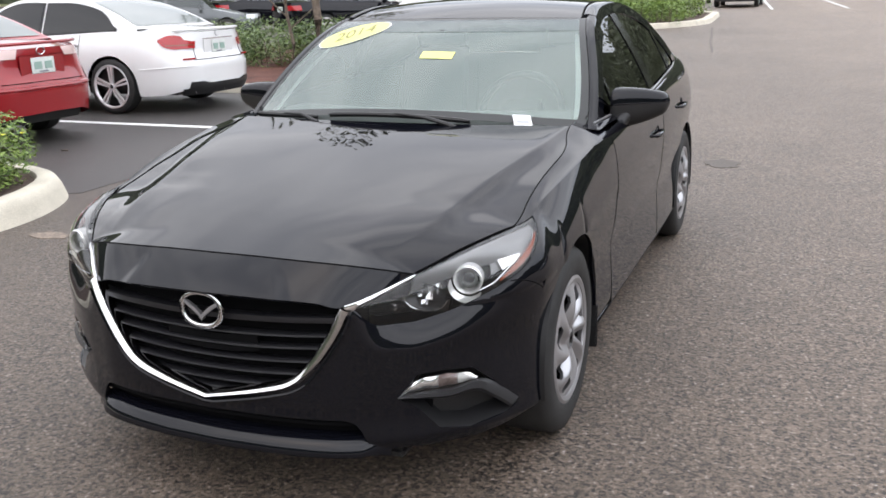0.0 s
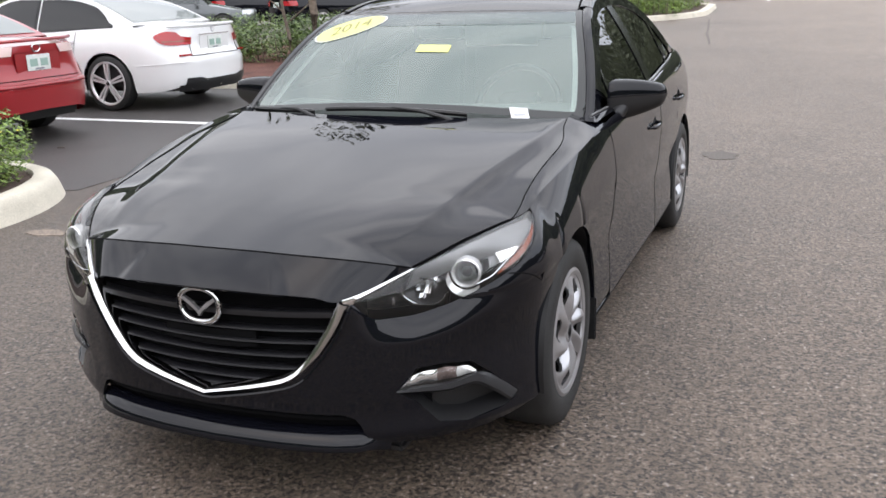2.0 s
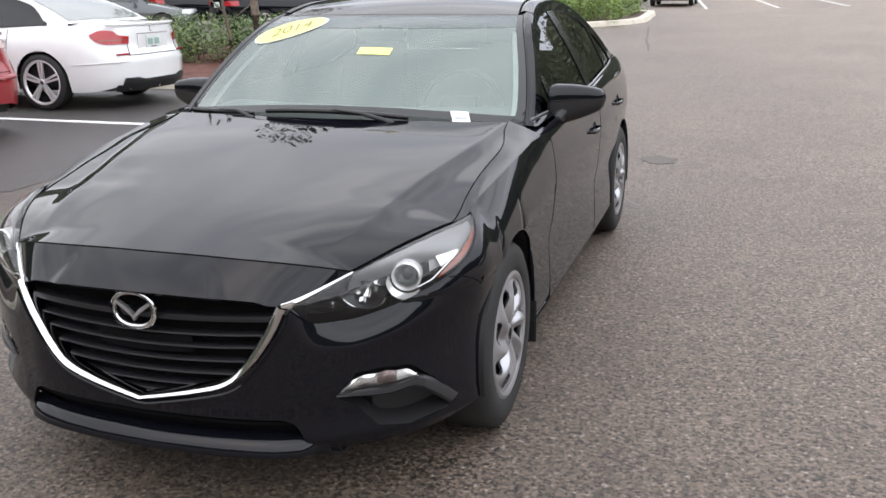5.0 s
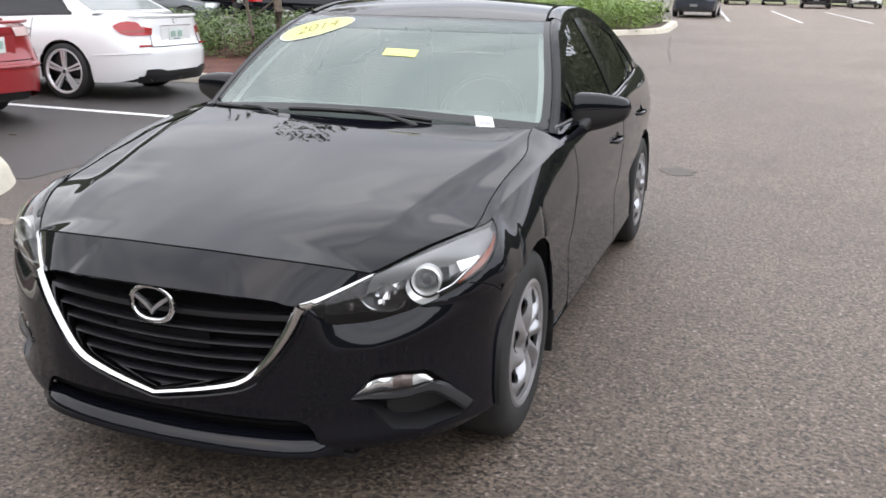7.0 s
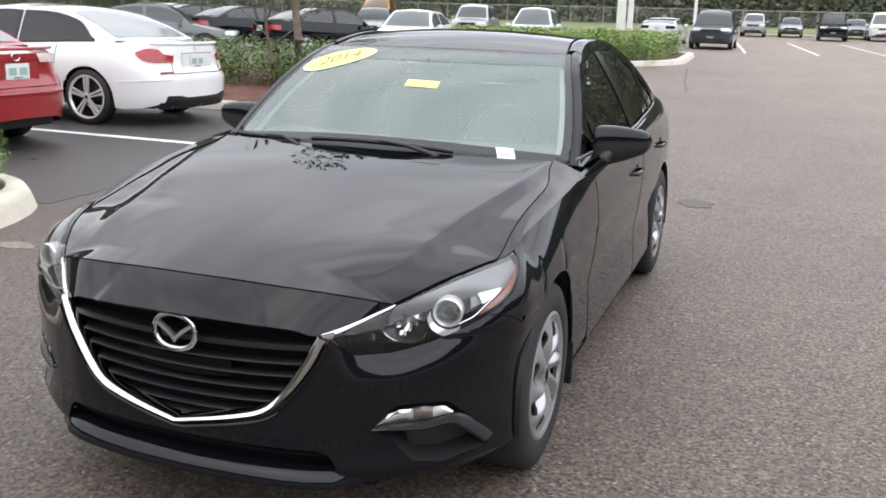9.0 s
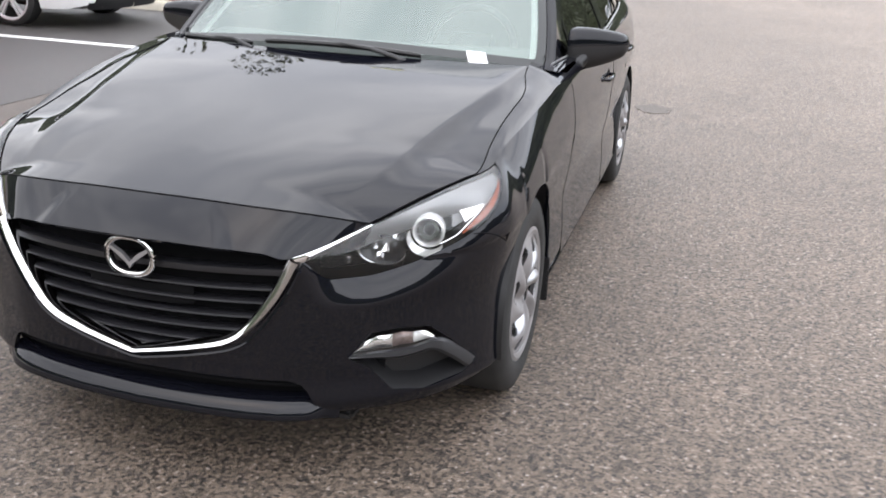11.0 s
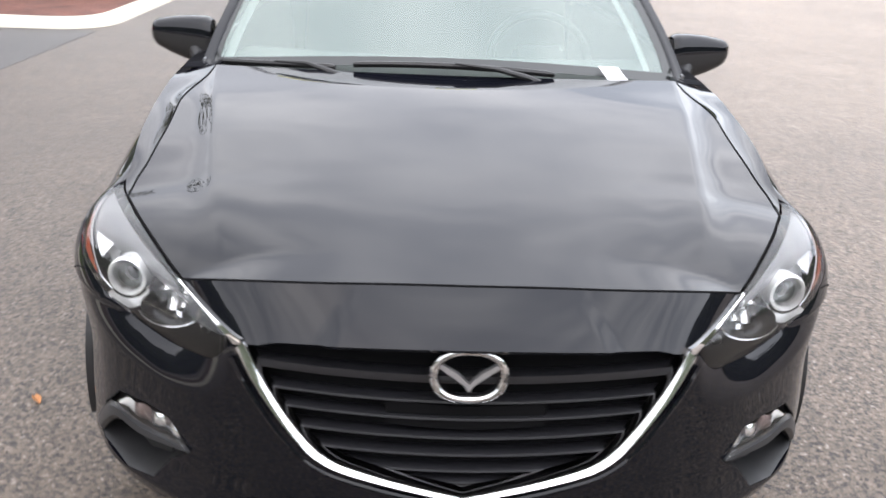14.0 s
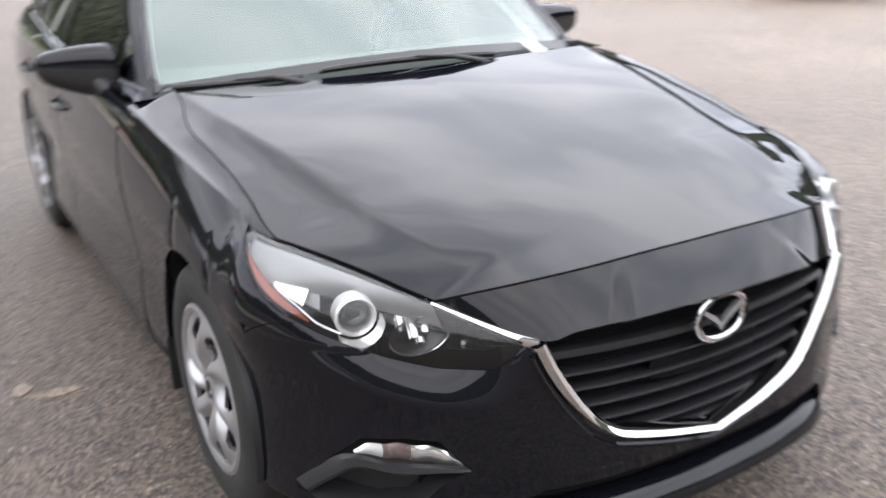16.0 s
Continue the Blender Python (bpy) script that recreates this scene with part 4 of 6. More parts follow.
part("emblem_wing", prism(wing, 0.012, "Y", 0.098), SILVER, emblem)

# ---- headlamps ----
def lamp_sheet(inset, top_trim=0.0, a0=LAMP_FROM, a1=LAMP_TO):
    def point(s, v):
        t, b = shoulder_z(s) - 0.0001 - top_trim, LAMP_LOW(s) + 0.002
        b = min(b, t)
        w, zt = WAIST(s)[2], shoulder_z(s)
        if t > w and b < t:
            q0, q1 = math.acos(min((t - w) / (zt - w), 1)), math.acos(min(max((b - w) / (zt - w), -0.3), 1))
            q = q0 + (q1 - q0) * v
            p = body_wall(s, w + (zt - w) * math.cos(q))
        else:
            p = body_wall(s, t + (b - t) * v)
        return p + Vector((-0.5, 0.8, -0.1)).normalized() * inset
    return grid(point, steps(a0, a1, 48), steps(0, 1, 14))


def flip_matrix(sx):
    return Matrix.Diagonal((sx, 1, 1, 1))


def placed(bm, m):
    bmesh.ops.transform(bm, matrix=m, verts=bm.verts)
    return bm


PROJECTOR = Vector((0.704, 0.396, 0.680))
LOOK = Vector((0.22, -1.0, 0.0)).normalized()


def lamp_frame(at, way):
    z = way
    x = Vector((0, 0, 1)).cross(z).normalized()
    y = z.cross(x)
    return Matrix(((x.x, y.x, z.x, at.x), (x.y, y.y, z.y, at.y), (x.z, y.z, z.z, at.z), (0, 0, 0, 1)))


for sx in (1, -1):
    lamp = new("headlight", mesh_of(placed(lamp_sheet(0.105), flip_matrix(sx)), "headlight", LAMP_DARK))
    tagged(lamp, "clear headlight with round projector and chrome reflectors")
    lamp.parent = car
    fm = flip_matrix(sx)
    lens = part("lens", placed(lamp_sheet(0.0), fm), CLEAR, lamp, "clear headlight lens")
    lens.visible_shadow = False
    def upper_bezel(s, v):
        """The satin grey shelf from the hood's edge back to the projector."""
        t, b = shoulder_z(s) - 0.004, max(LAMP_LOW(s) + 0.02, shoulder_z(s) - 0.055)
        p = body_wall(s, t + (min(b, t) - t) * v)
        q = Vector((-0.5, 0.8, -0.1)).normalized()
        return p + q * (0.005 + 0.060 * v * min(1, (LAMP_TO - s) / 2.2))
    part("lamp_bezel", placed(grid(upper_bezel, steps(4.05, 6.9, 30), steps(0, 1, 6)), fm), BEZEL, lamp, "satin grey inner bezel")

    def outer_bezel(s, v):
        t, b = shoulder_z(s) - 0.03, LAMP_LOW(s) + 0.02
        p = body_wall(s, max(t, b) + (b - max(t, b)) * v)
        q = Vector((-0.5, 0.8, 0)).normalized()
        return p + q * (0.055 - 0.03 * (s - 5.6) / 1.5)
    part("lamp_bezel", placed(grid(outer_bezel, steps(5.6, 6.55, 12), steps(0, 1, 5)), fm), BEZEL, lamp, "satin grey inner bezel")
    at = lamp_frame(PROJECTOR, LOOK)
    part("projector_ring", placed(lathe([(-0.05, 0.030), (0.0, 0.0335), (0.006, 0.0345), (0.010, 0.039), (0.006, 0.0425), (-0.03, 0.043)], 40, "Z"), fm @ at), LAMP_RING, lamp, "chrome projector ring")
    part("projector_lens", placed(lathe([(0.014 * math.cos(a) - 0.004, 0.027 * math.sin(a)) for a in steps(0, math.pi / 2, 8)], 32, "Z"), fm @ at), CLEAR, lamp)
    part("projector_eye", placed(lathe([(-0.02, 0.0), (-0.018, 0.016), (-0.008, 0.027)], 32, "Z"), fm @ at), LAMP_EYE, lamp)

    def scoop(a, v):
        r = 0.049 + 0.016 * v
        q = radians(178 + 140 * a)
        w = math.sin(math.pi * min(max(a, 0.02), 0.98)) ** 0.6
        rr = 0.049 + (r - 0.049) * w
        return at @ Vector((rr * math.cos(q), rr * math.sin(q), 0.004 + 0.014 * v))
    part("lower_reflector", placed(grid(scoop, steps(0, 1, 24), steps(0, 1, 4)), fm), LAMP_RING, lamp, "chrome crescent under the projector")
    high = lamp_frame(Vector((0.602, 0.322, 0.640)), Vector((0.1, -1, 0.05)).normalized())

    def bowl(u, v):
        r, a = 0.010 + 0.040 * v, 2 * math.pi * u
        return high @ Vector((1.25 * r * math.cos(a), 0.78 * r * math.sin(a), -0.050 * (1 - v) ** 1.3 - 0.004))
    part("high_beam_bowl", placed(grid(bowl, steps(0, 1, 36), steps(0, 1, 4)), fm), LAMP_DARK, lamp)
    for x0, x1, y0, y1, tilt in ((-0.052, -0.031, 0.002, 0.022, 0.5), (-0.029, -0.008, -0.006, 0.030, 0.75), (-0.006, 0.013, -0.012, 0.032, 0.6), (0.017, 0.034, 0.002, 0.029, 0.8), (-0.018, 0.0, -0.031, -0.014, 0.4)):
        facet = grid(lambda u, v: high @ Vector((x0 + (x1 - x0) * u, y0 + (y1 - y0) * v, -0.026 - tilt * (y0 + (y1 - y0) * v) - 0.006 * math.sin(math.pi * u))), steps(0, 1, 5), steps(0, 1, 4))
        part("reflector_facet", placed(facet, fm), REFLECTOR, lamp, "bright chrome facet of the high beam")
    part("high_beam_rim", placed(tube([high @ Vector((1.25 * 0.051 * math.cos(a), 0.78 * 0.051 * math.sin(a), 0.002)) for a in (math.pi * (0.95 + 1.0 * i / 24) for i in range(25))], 0.0018, 6), fm), REFLECTOR, lamp)
    part("position_lamp", placed(lathe([(0.0, 0.0), (0.004, 0.008), (-0.006, 0.012)], 14, "Z"), fm @ lamp_frame(Vector((0.522, 0.272, 0.618)), Vector((0.1, -1, 0.1)).normalized())), REFLECTOR, lamp)
    part("turn_reflector", placed(grid(lambda s, v: body_wall(s, LAMP_LOW(s) + 0.026 + 0.030 * v) + Vector((-0.012 - 0.02 * v, 0.022 + 0.01 * v, 0)), steps(5.85, 6.35, 8), steps(0, 1, 5)), fm), REFLECTOR, lamp, "chrome turn signal reflector")
    part("side_marker", placed(grid(lambda s, v: body_wall(s, LAMP_LOW(s) + 0.007 + (0.004 + 0.0145 * math.sin((s - 5.7) / 1.3 * math.pi)) * v) + Vector((-0.005, 0.006, 0)), steps(5.75, 6.95, 16), steps(0, 1, 4)), fm), AMBER, lamp, "orange side marker reflector")
    part("marker_trim", placed(tube([body_wall(s, LAMP_LOW(s) + 0.014 + 0.0165 * math.sin(min(max(s - 5.6, 0) / 1.4, 1) * math.pi)) + Vector((-0.005, 0.007, 0)) for s in steps(5.2, 6.98, 24)], 0.0022, 6), fm), REFLECTOR, lamp, "thin chrome line")


    # lower lamp strip in its black pocket
    rim = [Vector((x, nose_y(x, z) + 0.001, z)) for x, z in FOG]
    mid = sum(rim, Vector()) / len(rim)
    back = [p.lerp(mid, 0.22) + Vector((-0.03, 0.055, 0)) for p in rim]
    bm = bmesh.new()
    ring_a, ring_b = [bm.verts.new((sx * p.x, p.y, p.z)) for p in rim], [bm.verts.new((sx * p.x, p.y, p.z)) for p in back]
    for i in range(len(rim)):
        j = (i + 1) % len(rim)
        bm.faces.new((ring_a[i], ring_a[j], ring_b[j], ring_b[i]))
    bm.faces.new(ring_b)
    pocket = new("fog_pocket", mesh_of(bm, "fog_pocket", BLACK_PLASTIC))
    pocket.parent = car
    tagged(pocket, "black plastic pocket with a clear lamp strip")

    STRIP = curve_of((0, 0.374, 0.370), (0.14, 0.404, 0.374), (0.30, 0.416, 0.377), (0.6, 0.421, 0.381), (0.85, 0.415, 0.386), (1, 0.396, 0.391))

    def strip(u, v):
        x = 0.560 + 0.184 * u
        top, low = STRIP(u)
        z = low + (top - low) * v
        y = nose_y(x, z) - 0.004 - 0.007 * math.sin(math.pi * v)
        return (sx * x, y, z)
    part("lamp_strip", grid(strip, steps(0, 1, 20), steps(0, 1, 6)), CLEAR, pocket, "clear lamp lens").visible_shadow = False

    def strip_back(u, v):
        p = Vector(strip(u, v))
        return p + Vector((-sx * 0.006, 0.016 + 0.004 * math.sin(u * 24), 0))
    part("strip_reflector", grid(strip_back, steps(0.01, 0.50, 26), steps(0.05, 0.95, 6)), REFLECTOR, pocket, "bright chrome reflector")
    part("strip_bulb_bay", grid(strip_back, steps(0.50, 0.74, 10), steps(0.05, 0.95, 6)), BULB_BAY, pocket, "brownish bulb bay")
    part("strip_diffuser", grid(strip_back, steps(0.745, 0.99, 10), steps(0.05, 0.95, 6)), LAMP_RING, pocket, "white diffuser at the strip's end")

    fin_mid = smooth_curve((0, 0.555, 0.370), (0.2, 0.60, 0.368), (0.45, 0.68, 0.364), (0.65, 0.745, 0.372), (0.8, 0.780, 0.338), (1.0, 0.816, 0.284))

    def fin(u, v):
        x, z = fin_mid(u)
        half = 0.003 + 0.019 * math.sin(math.pi * min(0.5 * u / 0.72, 1)) ** 1.2
        o, d = ((0.006, 1.0), (-0.008, 0.8), (-0.010, -0.2), (0.004, -0.9), (0.045, -1.2))[v]
        z2 = z + d * half * (1 - 0.3 * u)
        x2 = x + d * half * 0.5 * u
        return (sx * x2, nose_y(x2, z2) + o, z2)
    part("pocket_fin", grid(fin, steps(0, 1, 24), range(5)), GREY_PLASTIC, pocket, "dark grey satin fin")

# ---- mirrors ----
def mirror_shell(sx, lower):
    """The housing as a rounded wedge, wide and blunt by the door, pointed outside; lower: the black lower half."""
    def point(u, a):
        end = math.sqrt(max(1 - max(u - 0.88, 0) ** 2 / 0.01445, 0.0)) * (0.86 + 0.14 * min(u * 10, 1) ** 0.5)
        up, down = 0.070 * (1 - 0.55 * u ** 2) * end, (0.104 - 0.036 * u - 0.030 * u ** 3) * end
        deep = 0.060 * (1 - 0.35 * u) * max(end, 0.12)
        c, s = math.cos(a), math.sin(a)
        c = math.copysign(abs(c) ** 0.8, c)
        s = math.copysign(abs(s) ** 0.7, s)
        x = 0.803 + 0.225 * u
        return (sx * x, 1.86 + 0.05 * u + deep * c, 1.000 + 0.014 * u + (up if s > 0 else down) * s)
    r = (math.pi, 2 * math.pi) if lower else (0, math.pi)
    return grid(point, steps(0, 1, 26), steps(*r, 18))


for sx in (1, -1):
    mirror = new("side_mirror", mesh_of(mirror_shell(sx, False), "side_mirror", BLACK_PAINT))
    mirror.parent = car
    tagged(mirror, "black door mirror")
    part("lower_shell", mirror_shell(sx, True), BLACK_PLASTIC, mirror, "matt black underside")
    part("mirror_arm", tube([(sx * 0.835, 1.80, 0.925), (sx * 0.845, 1.82, 0.94), (sx * 0.865, 1.85, 0.965)], [0.034, 0.030, 0.026], 12), BLACK_PLASTIC, mirror)
    part("inner_cap", grid(lambda k, a: (sx * 0.8065, 1.86 + 0.054 * k * math.cos(a), 1.0 + (0.052 if math.sin(a) > 0 else 0.067) * k * math.sin(a)), (0.0, 0.6, 1.0), steps(0, 2 * math.pi, 24)), BLACK_PLASTIC, mirror)
    part("mirror_arm", box(bmesh.new(), (sx * 0.80, 1.86, 0.945), (0.10, 0.055, 0.05), 0.015), BLACK_PLASTIC, mirror)
    part("mirror_glass", box(bmesh.new(), (sx * 0.90, 1.925, 1.007), (0.17, 0.006, 0.10), 0.002), REFLECTOR, mirror)

# door handles
for y, z in ((2.47, 0.795), (3.33, 0.825)):
    for sx in (1, -1):
        x = body_wall(stage(y), z).x
        handle = part("door_handle", tube([(sx * (x + o), y + d, z + 0.004 * o) for o, d in ((-0.004, -0.105), (0.013, -0.095), (0.020, -0.05), (0.022, 0.0), (0.020, 0.05), (0.013, 0.09), (-0.004, 0.1))], [0.006, 0.009, 0.011, 0.0115, 0.011, 0.009, 0.006], 10), BLACK_PAINT, car, "black door handle")
        part("handle_cup", placed(lathe([(0.0015, 0.0), (0.0015, 0.03), (-0.004, 0.045)], 24), Matrix.Translation((sx * x, y, z)) @ Matrix.Diagonal((sx, 1.4, 0.9, 1))), GAP_DARK, handle)

# ---- cowl and wipers ----
part("cowl", grid(lambda a, v: (a * 0.76, hood_rear(a * 0.76) + (SCREEN_BASE(a * 0.70) + 0.02 - hood_rear(a * 0.76)) * v, 0.925 + 0.03 * v - 0.02 * a * a), steps(-1, 1, 30), steps(0, 1, 4)), BLACK_PLASTIC, car, "black plastic cowl")


def on_screen(x, y, up):
    return Vector((x, y, top_z(x, y))) + Vector((0, -0.5, 0.86)) * up


def wiper(x0, y0, x1, y1, px, py, name, sag=0.0):
    """A blade from x0 to x1 with its arm to the pivot px."""
    def along(t, up):
        return on_screen(x0 + (x1 - x0) * t, y0 + (y1 - y0) * t - 4 * sag * t * (1 - t), up)
    w = new(name, mesh_of(tube([along(t, 0.015) for t in steps(0, 1, 20)], [0.005] + [0.0085] * 19 + [0.005], 6), name, BLACK_PLASTIC))
    w.parent = car
    part("rubber", tube([along(t, 0.006) for t in steps(0, 1, 20)], 0.004, 4), RUBBER, w)
    mx, my = (x0 + x1) / 2, (y0 + y1) / 2 - sag
    part("wiper_arm", tube([on_screen(mx, my, 0.024), on_screen(mx + (px - mx) * 0.45, my + (py - my) * 0.35, 0.022), on_screen(mx + (px - mx) * 0.8, my + (py - my) * 0.8, 0.014), Vector((px, py, 0.945))], [0.004, 0.008, 0.010, 0.011], 8), BLACK_PLASTIC, w)
    return w


wiper(-0.735, 1.592, -0.350, 1.450, -0.315, 1.412, "wiper", 0.01)
wiper(-0.295, 1.452, 0.330, 1.446, 0.30, 1.408, "wiper", 0.020)

# ---- inside ----
part("dashboard", grid(lambda a, v: (a * 0.70, SCREEN_BASE(a * 0.68) + 0.035 + 0.42 * v, 0.938 + 0.030 * math.sin(v * 2.4) - (0.22 * max(v - 0.85, 0) / 0.15)), steps(-1, 1, 24), steps(0, 1, 20)), INTERIOR, car, "grey dashboard")
part("cabin_floor", box(bmesh.new(), (0, 2.7, 0.36), (1.5, 2.4, 0.06), 0.01), INTERIOR_DARK, car)
part("firewall", box(bmesh.new(), (0, 1.75, 0.62), (1.44, 0.05, 0.55), 0.01), INTERIOR_DARK, car)
part("headliner", grid(lambda a, b: (a * 0.5, 2.16 + 1.2 * b, top_z(a * 0.5, 2.16 + 1.2 * b) - 0.03), steps(-1, 1, 12), steps(0, 1, 12)), INTERIOR, car)
for sx in (1, -1):
    seat = new("front_seat", mesh_of(box(bmesh.new(), (sx * 0.36, 2.45, 0.52), (0.50, 0.52, 0.22), 0.06), "front_seat", INTERIOR))
    seat.parent = car
    part("backrest", placed(box(bmesh.new(), (0, 0, 0.32), (0.48, 0.14, 0.62), 0.06, top=0.9), pose(sx * 0.36, 2.72, 0.56, -16, 0, 0)), INTERIOR, seat)
    part("headrest", placed(box(bmesh.new(), (0, 0, 0), (0.26, 0.10, 0.17), 0.04), pose(sx * 0.36, 2.93, 1.22, -12, 0, 0)), INTERIOR, seat)
rear_seat = part("rear_seat", placed(box(bmesh.new(), (0, 0, 0.3), (1.3, 0.16, 0.62), 0.06), pose(0, 3.5, 0.5, -20, 0, 0)), INTERIOR, car)
wheel_at = pose(0.36, 2.02, 0.93, 66, 0, 0)
steering = part("steering_wheel", placed(tube([(0.185 * math.cos(2 * math.pi * i / 40), 0.185 * math.sin(2 * math.pi * i / 40), 0) for i in range(40)], 0.016, 10, True), wheel_at), INTERIOR_DARK, car, "black steering wheel")
part("hub", placed(box(bmesh.new(), (0, 0, -0.01), (0.20, 0.14, 0.05), 0.02), wheel_at), INTERIOR_DARK, steering)
part("spoke", placed(box(bmesh.new(), (0, 0, -0.005), (0.36, 0.035, 0.02), 0.006), wheel_at), INTERIOR_DARK, steering)
rear_view = part("rear_view_mirror", box(bmesh.new(), (0, 2.02, 1.262), (0.23, 0.035, 0.06), 0.015), INTERIOR_DARK, car)
part("stalk", tube([(0, 2.02, 1.28), (0, 1.99, 1.29)], 0.012, 8), INTERIOR_DARK, rear_view)

# ---- stickers and papers on the screen ----
def on_glass(cx, cy, w, h, up, turn=0.0):
    """A frame on the screen's outer face: x along the car's width, y up the glass."""
    def at(u, v):
        c, s = math.cos(turn), math.sin(turn)
        x = cx + c * u - s * v
        y = cy + (s * u + c * v) * 0.86
        return Vector((x, y, top_z(x, y))) + Vector((0, -0.5, 0.86)) * up
    return at


at = on_glass(0.049, 1.805, 0.15, 0.06, 0.003)
tag = solo("windshield_tag", grid(lambda u, v: at(u * 0.075, v * 0.028), steps(-1, 1, 6), steps(-1, 1, 4)), YELLOW, "small blank yellow tag on the windshield", "sticker")


# ---- ground ----
def ground_z(y):
    return 0.0105 * max(y - 5.0, 0.0) if y < 150 else 0.0105 * 145


ys = [-60, -20, -8, -3, 0, 3, 4.5, 5, 5.5, 6.5, 8, 10, 15, 20, 30, 45, 60, 80, 100, 150, 300, 700]
xs = [-700, -200, -80, -40, -20, -10, -4, 0, 4, 10, 20, 40, 80, 200, 700]
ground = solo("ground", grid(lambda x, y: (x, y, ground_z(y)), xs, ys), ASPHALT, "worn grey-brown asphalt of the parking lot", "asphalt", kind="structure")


def ground_patch(name, outline, mat, label, category, lift=0.004, kind="structure"):
    """A flat piece of paving with its own outline (x, y), laid just over the ground."""
    bm = prism([(x, y) for x, y in outline], -0.02, "Z", 0.0)
    for cut in (5.0, 150.0):
        bmesh.ops.bisect_plane(bm, geom=bm.verts[:] + bm.edges[:] + bm.faces[:], plane_co=(0, cut, 0), plane_no=(0, 1, 0))
    for v in bm.verts:
        v.co.z += ground_z(v.co.y) + lift
    return solo(name, bm, mat, label, category, kind=kind, smooth=False)


ground_patch("parking_bay", [(-3.72, 3.55), (-3.74, 5.0), (-3.74, 7.5), (-3.78, 9.78), (-9, 9.9), (-14.5, 9.9), (-14.5, 5), (-14.5, 3.0), (-6, 3.0), (-4.4, 3.3)], ASPHALT_DARK, "darker smooth asphalt of the parking bays", "asphalt")
ground_patch("bay_line", [(-3.72, 6.70), (-3.72, 6.82), (-12.5, 6.92), (-12.5, 6.80)], LINE_PAINT, "white painted line between two bays", "line", 0.008)
for i, (x0, y0, x1, y1) in enumerate(((-0.37, 39.2, -1.8, 56.5), (2.5, 39.7, 1.1, 57.0), (5.3, 41.5, 4.05, 57.2))):
    ground_patch("bay_line", [(x0 - 0.06, y0), (x0 + 0.06, y0), (x1 + 0.06, y1), (x1 - 0.06, y1)], LINE_PAINT, "white painted line on the far parking bays", "line", 0.008)


def kerbed_island(name, outline, label, fill, width=0.17, high=0.15, slant=0.05):
    """A raised bed: a rounded concrete kerb round soil or mulch. outline (x, y), anticlockwise."""
    n = len(outline)
    pts = [Vector((x, y)) for x, y in outline]
    nor = []
    for i in range(n):
        t = (pts[(i + 1) % n] - pts[i - 1]).normalized()
        nor.append(Vector((-t.y, t.x)))
    prof = [(-0.02, -0.03), (0.0, 0.0), (slant * 0.5, high * 0.6), (slant, high * 0.92), (slant + 0.03, high), (width - 0.015, high), (width, high - 0.02), (width, high - 0.12)]
    def point(i, k):
        i %= n
        p = pts[i] + nor[i] * prof[k][0]
        return (p.x, p.y, ground_z(p.y) + prof[k][1])
    bed = solo(name, grid(point, range(n + 1), range(len(prof))), CONCRETE, label, "kerb", kind="structure")
    inner = [pts[i] + nor[i] * (width - 0.01) for i in range(n)]
    mid = sum(inner, Vector((0, 0))) / n
    soil = grid(lambda i, v: (lambda p: (p.x, p.y, ground_z(p.y) + high - 0.03 + 0.06 * (1 - v) + 0.012 * math.sin(37 * p.x + 23 * p.y)))(mid.lerp(inner[i % n], v)), range(n + 1), (0.02, 0.25, 0.5, 0.7, 0.85, 1.0))
    part("bed_soil", soil, fill, bed)
    return bed


def rounded(corners, steps_each=8):
    """An outline with its corners rounded: (x, y, radius)."""
    out, n = [], len(corners)
    for i, (x, y, r) in enumerate(corners):
        p, a, b = Vector((x, y)), Vector(corners[i - 1][:2]), Vector(corners[(i + 1) % n][:2])
        p0, p1 = p + (a - p).normalized() * r, p + (b - p).normalized() * r
        for k in range(steps_each + 1):
            t = k / steps_each
            out.append(tuple(p0.lerp(p, t).lerp(p.lerp(p1, t), t)))
    return out


near_island = kerbed_island("kerb_island", rounded([(-3.30, -2.0, 0.4), (-3.36, 2.85, 0.45), (-3.80, 3.60, 0.42), (-5.2, 4.10, 0.7), (-12, 3.3, 0.4), (-12, -2, 0.4)]), "pale concrete kerb round a planted island", SOIL, 0.22, 0.17, 0.07)
bed = kerbed_island("kerb_bed", rounded([(-3.72, 9.76, 0.9), (-3.95, 17.5, 0.8), (-13.5, 18.5, 0.5), (-13.5, 9.9, 0.5)]), "pale concrete kerb round a mulched bed", MULCH, 0.18, 0.13)
far_island = kerbed_island("kerb_island", rounded([(-1.62, 27.6, 1.6), (-1.92, 34.5, 1.0), (-11.5, 34.5, 1.0), (-11.5, 22.6, 1.0), (-4.5, 23.5, 0.5)]), "pale concrete kerb round a hedge island", SOIL, 0.3, 0.15)


# ---- plants ----
rng = random.Random(7)


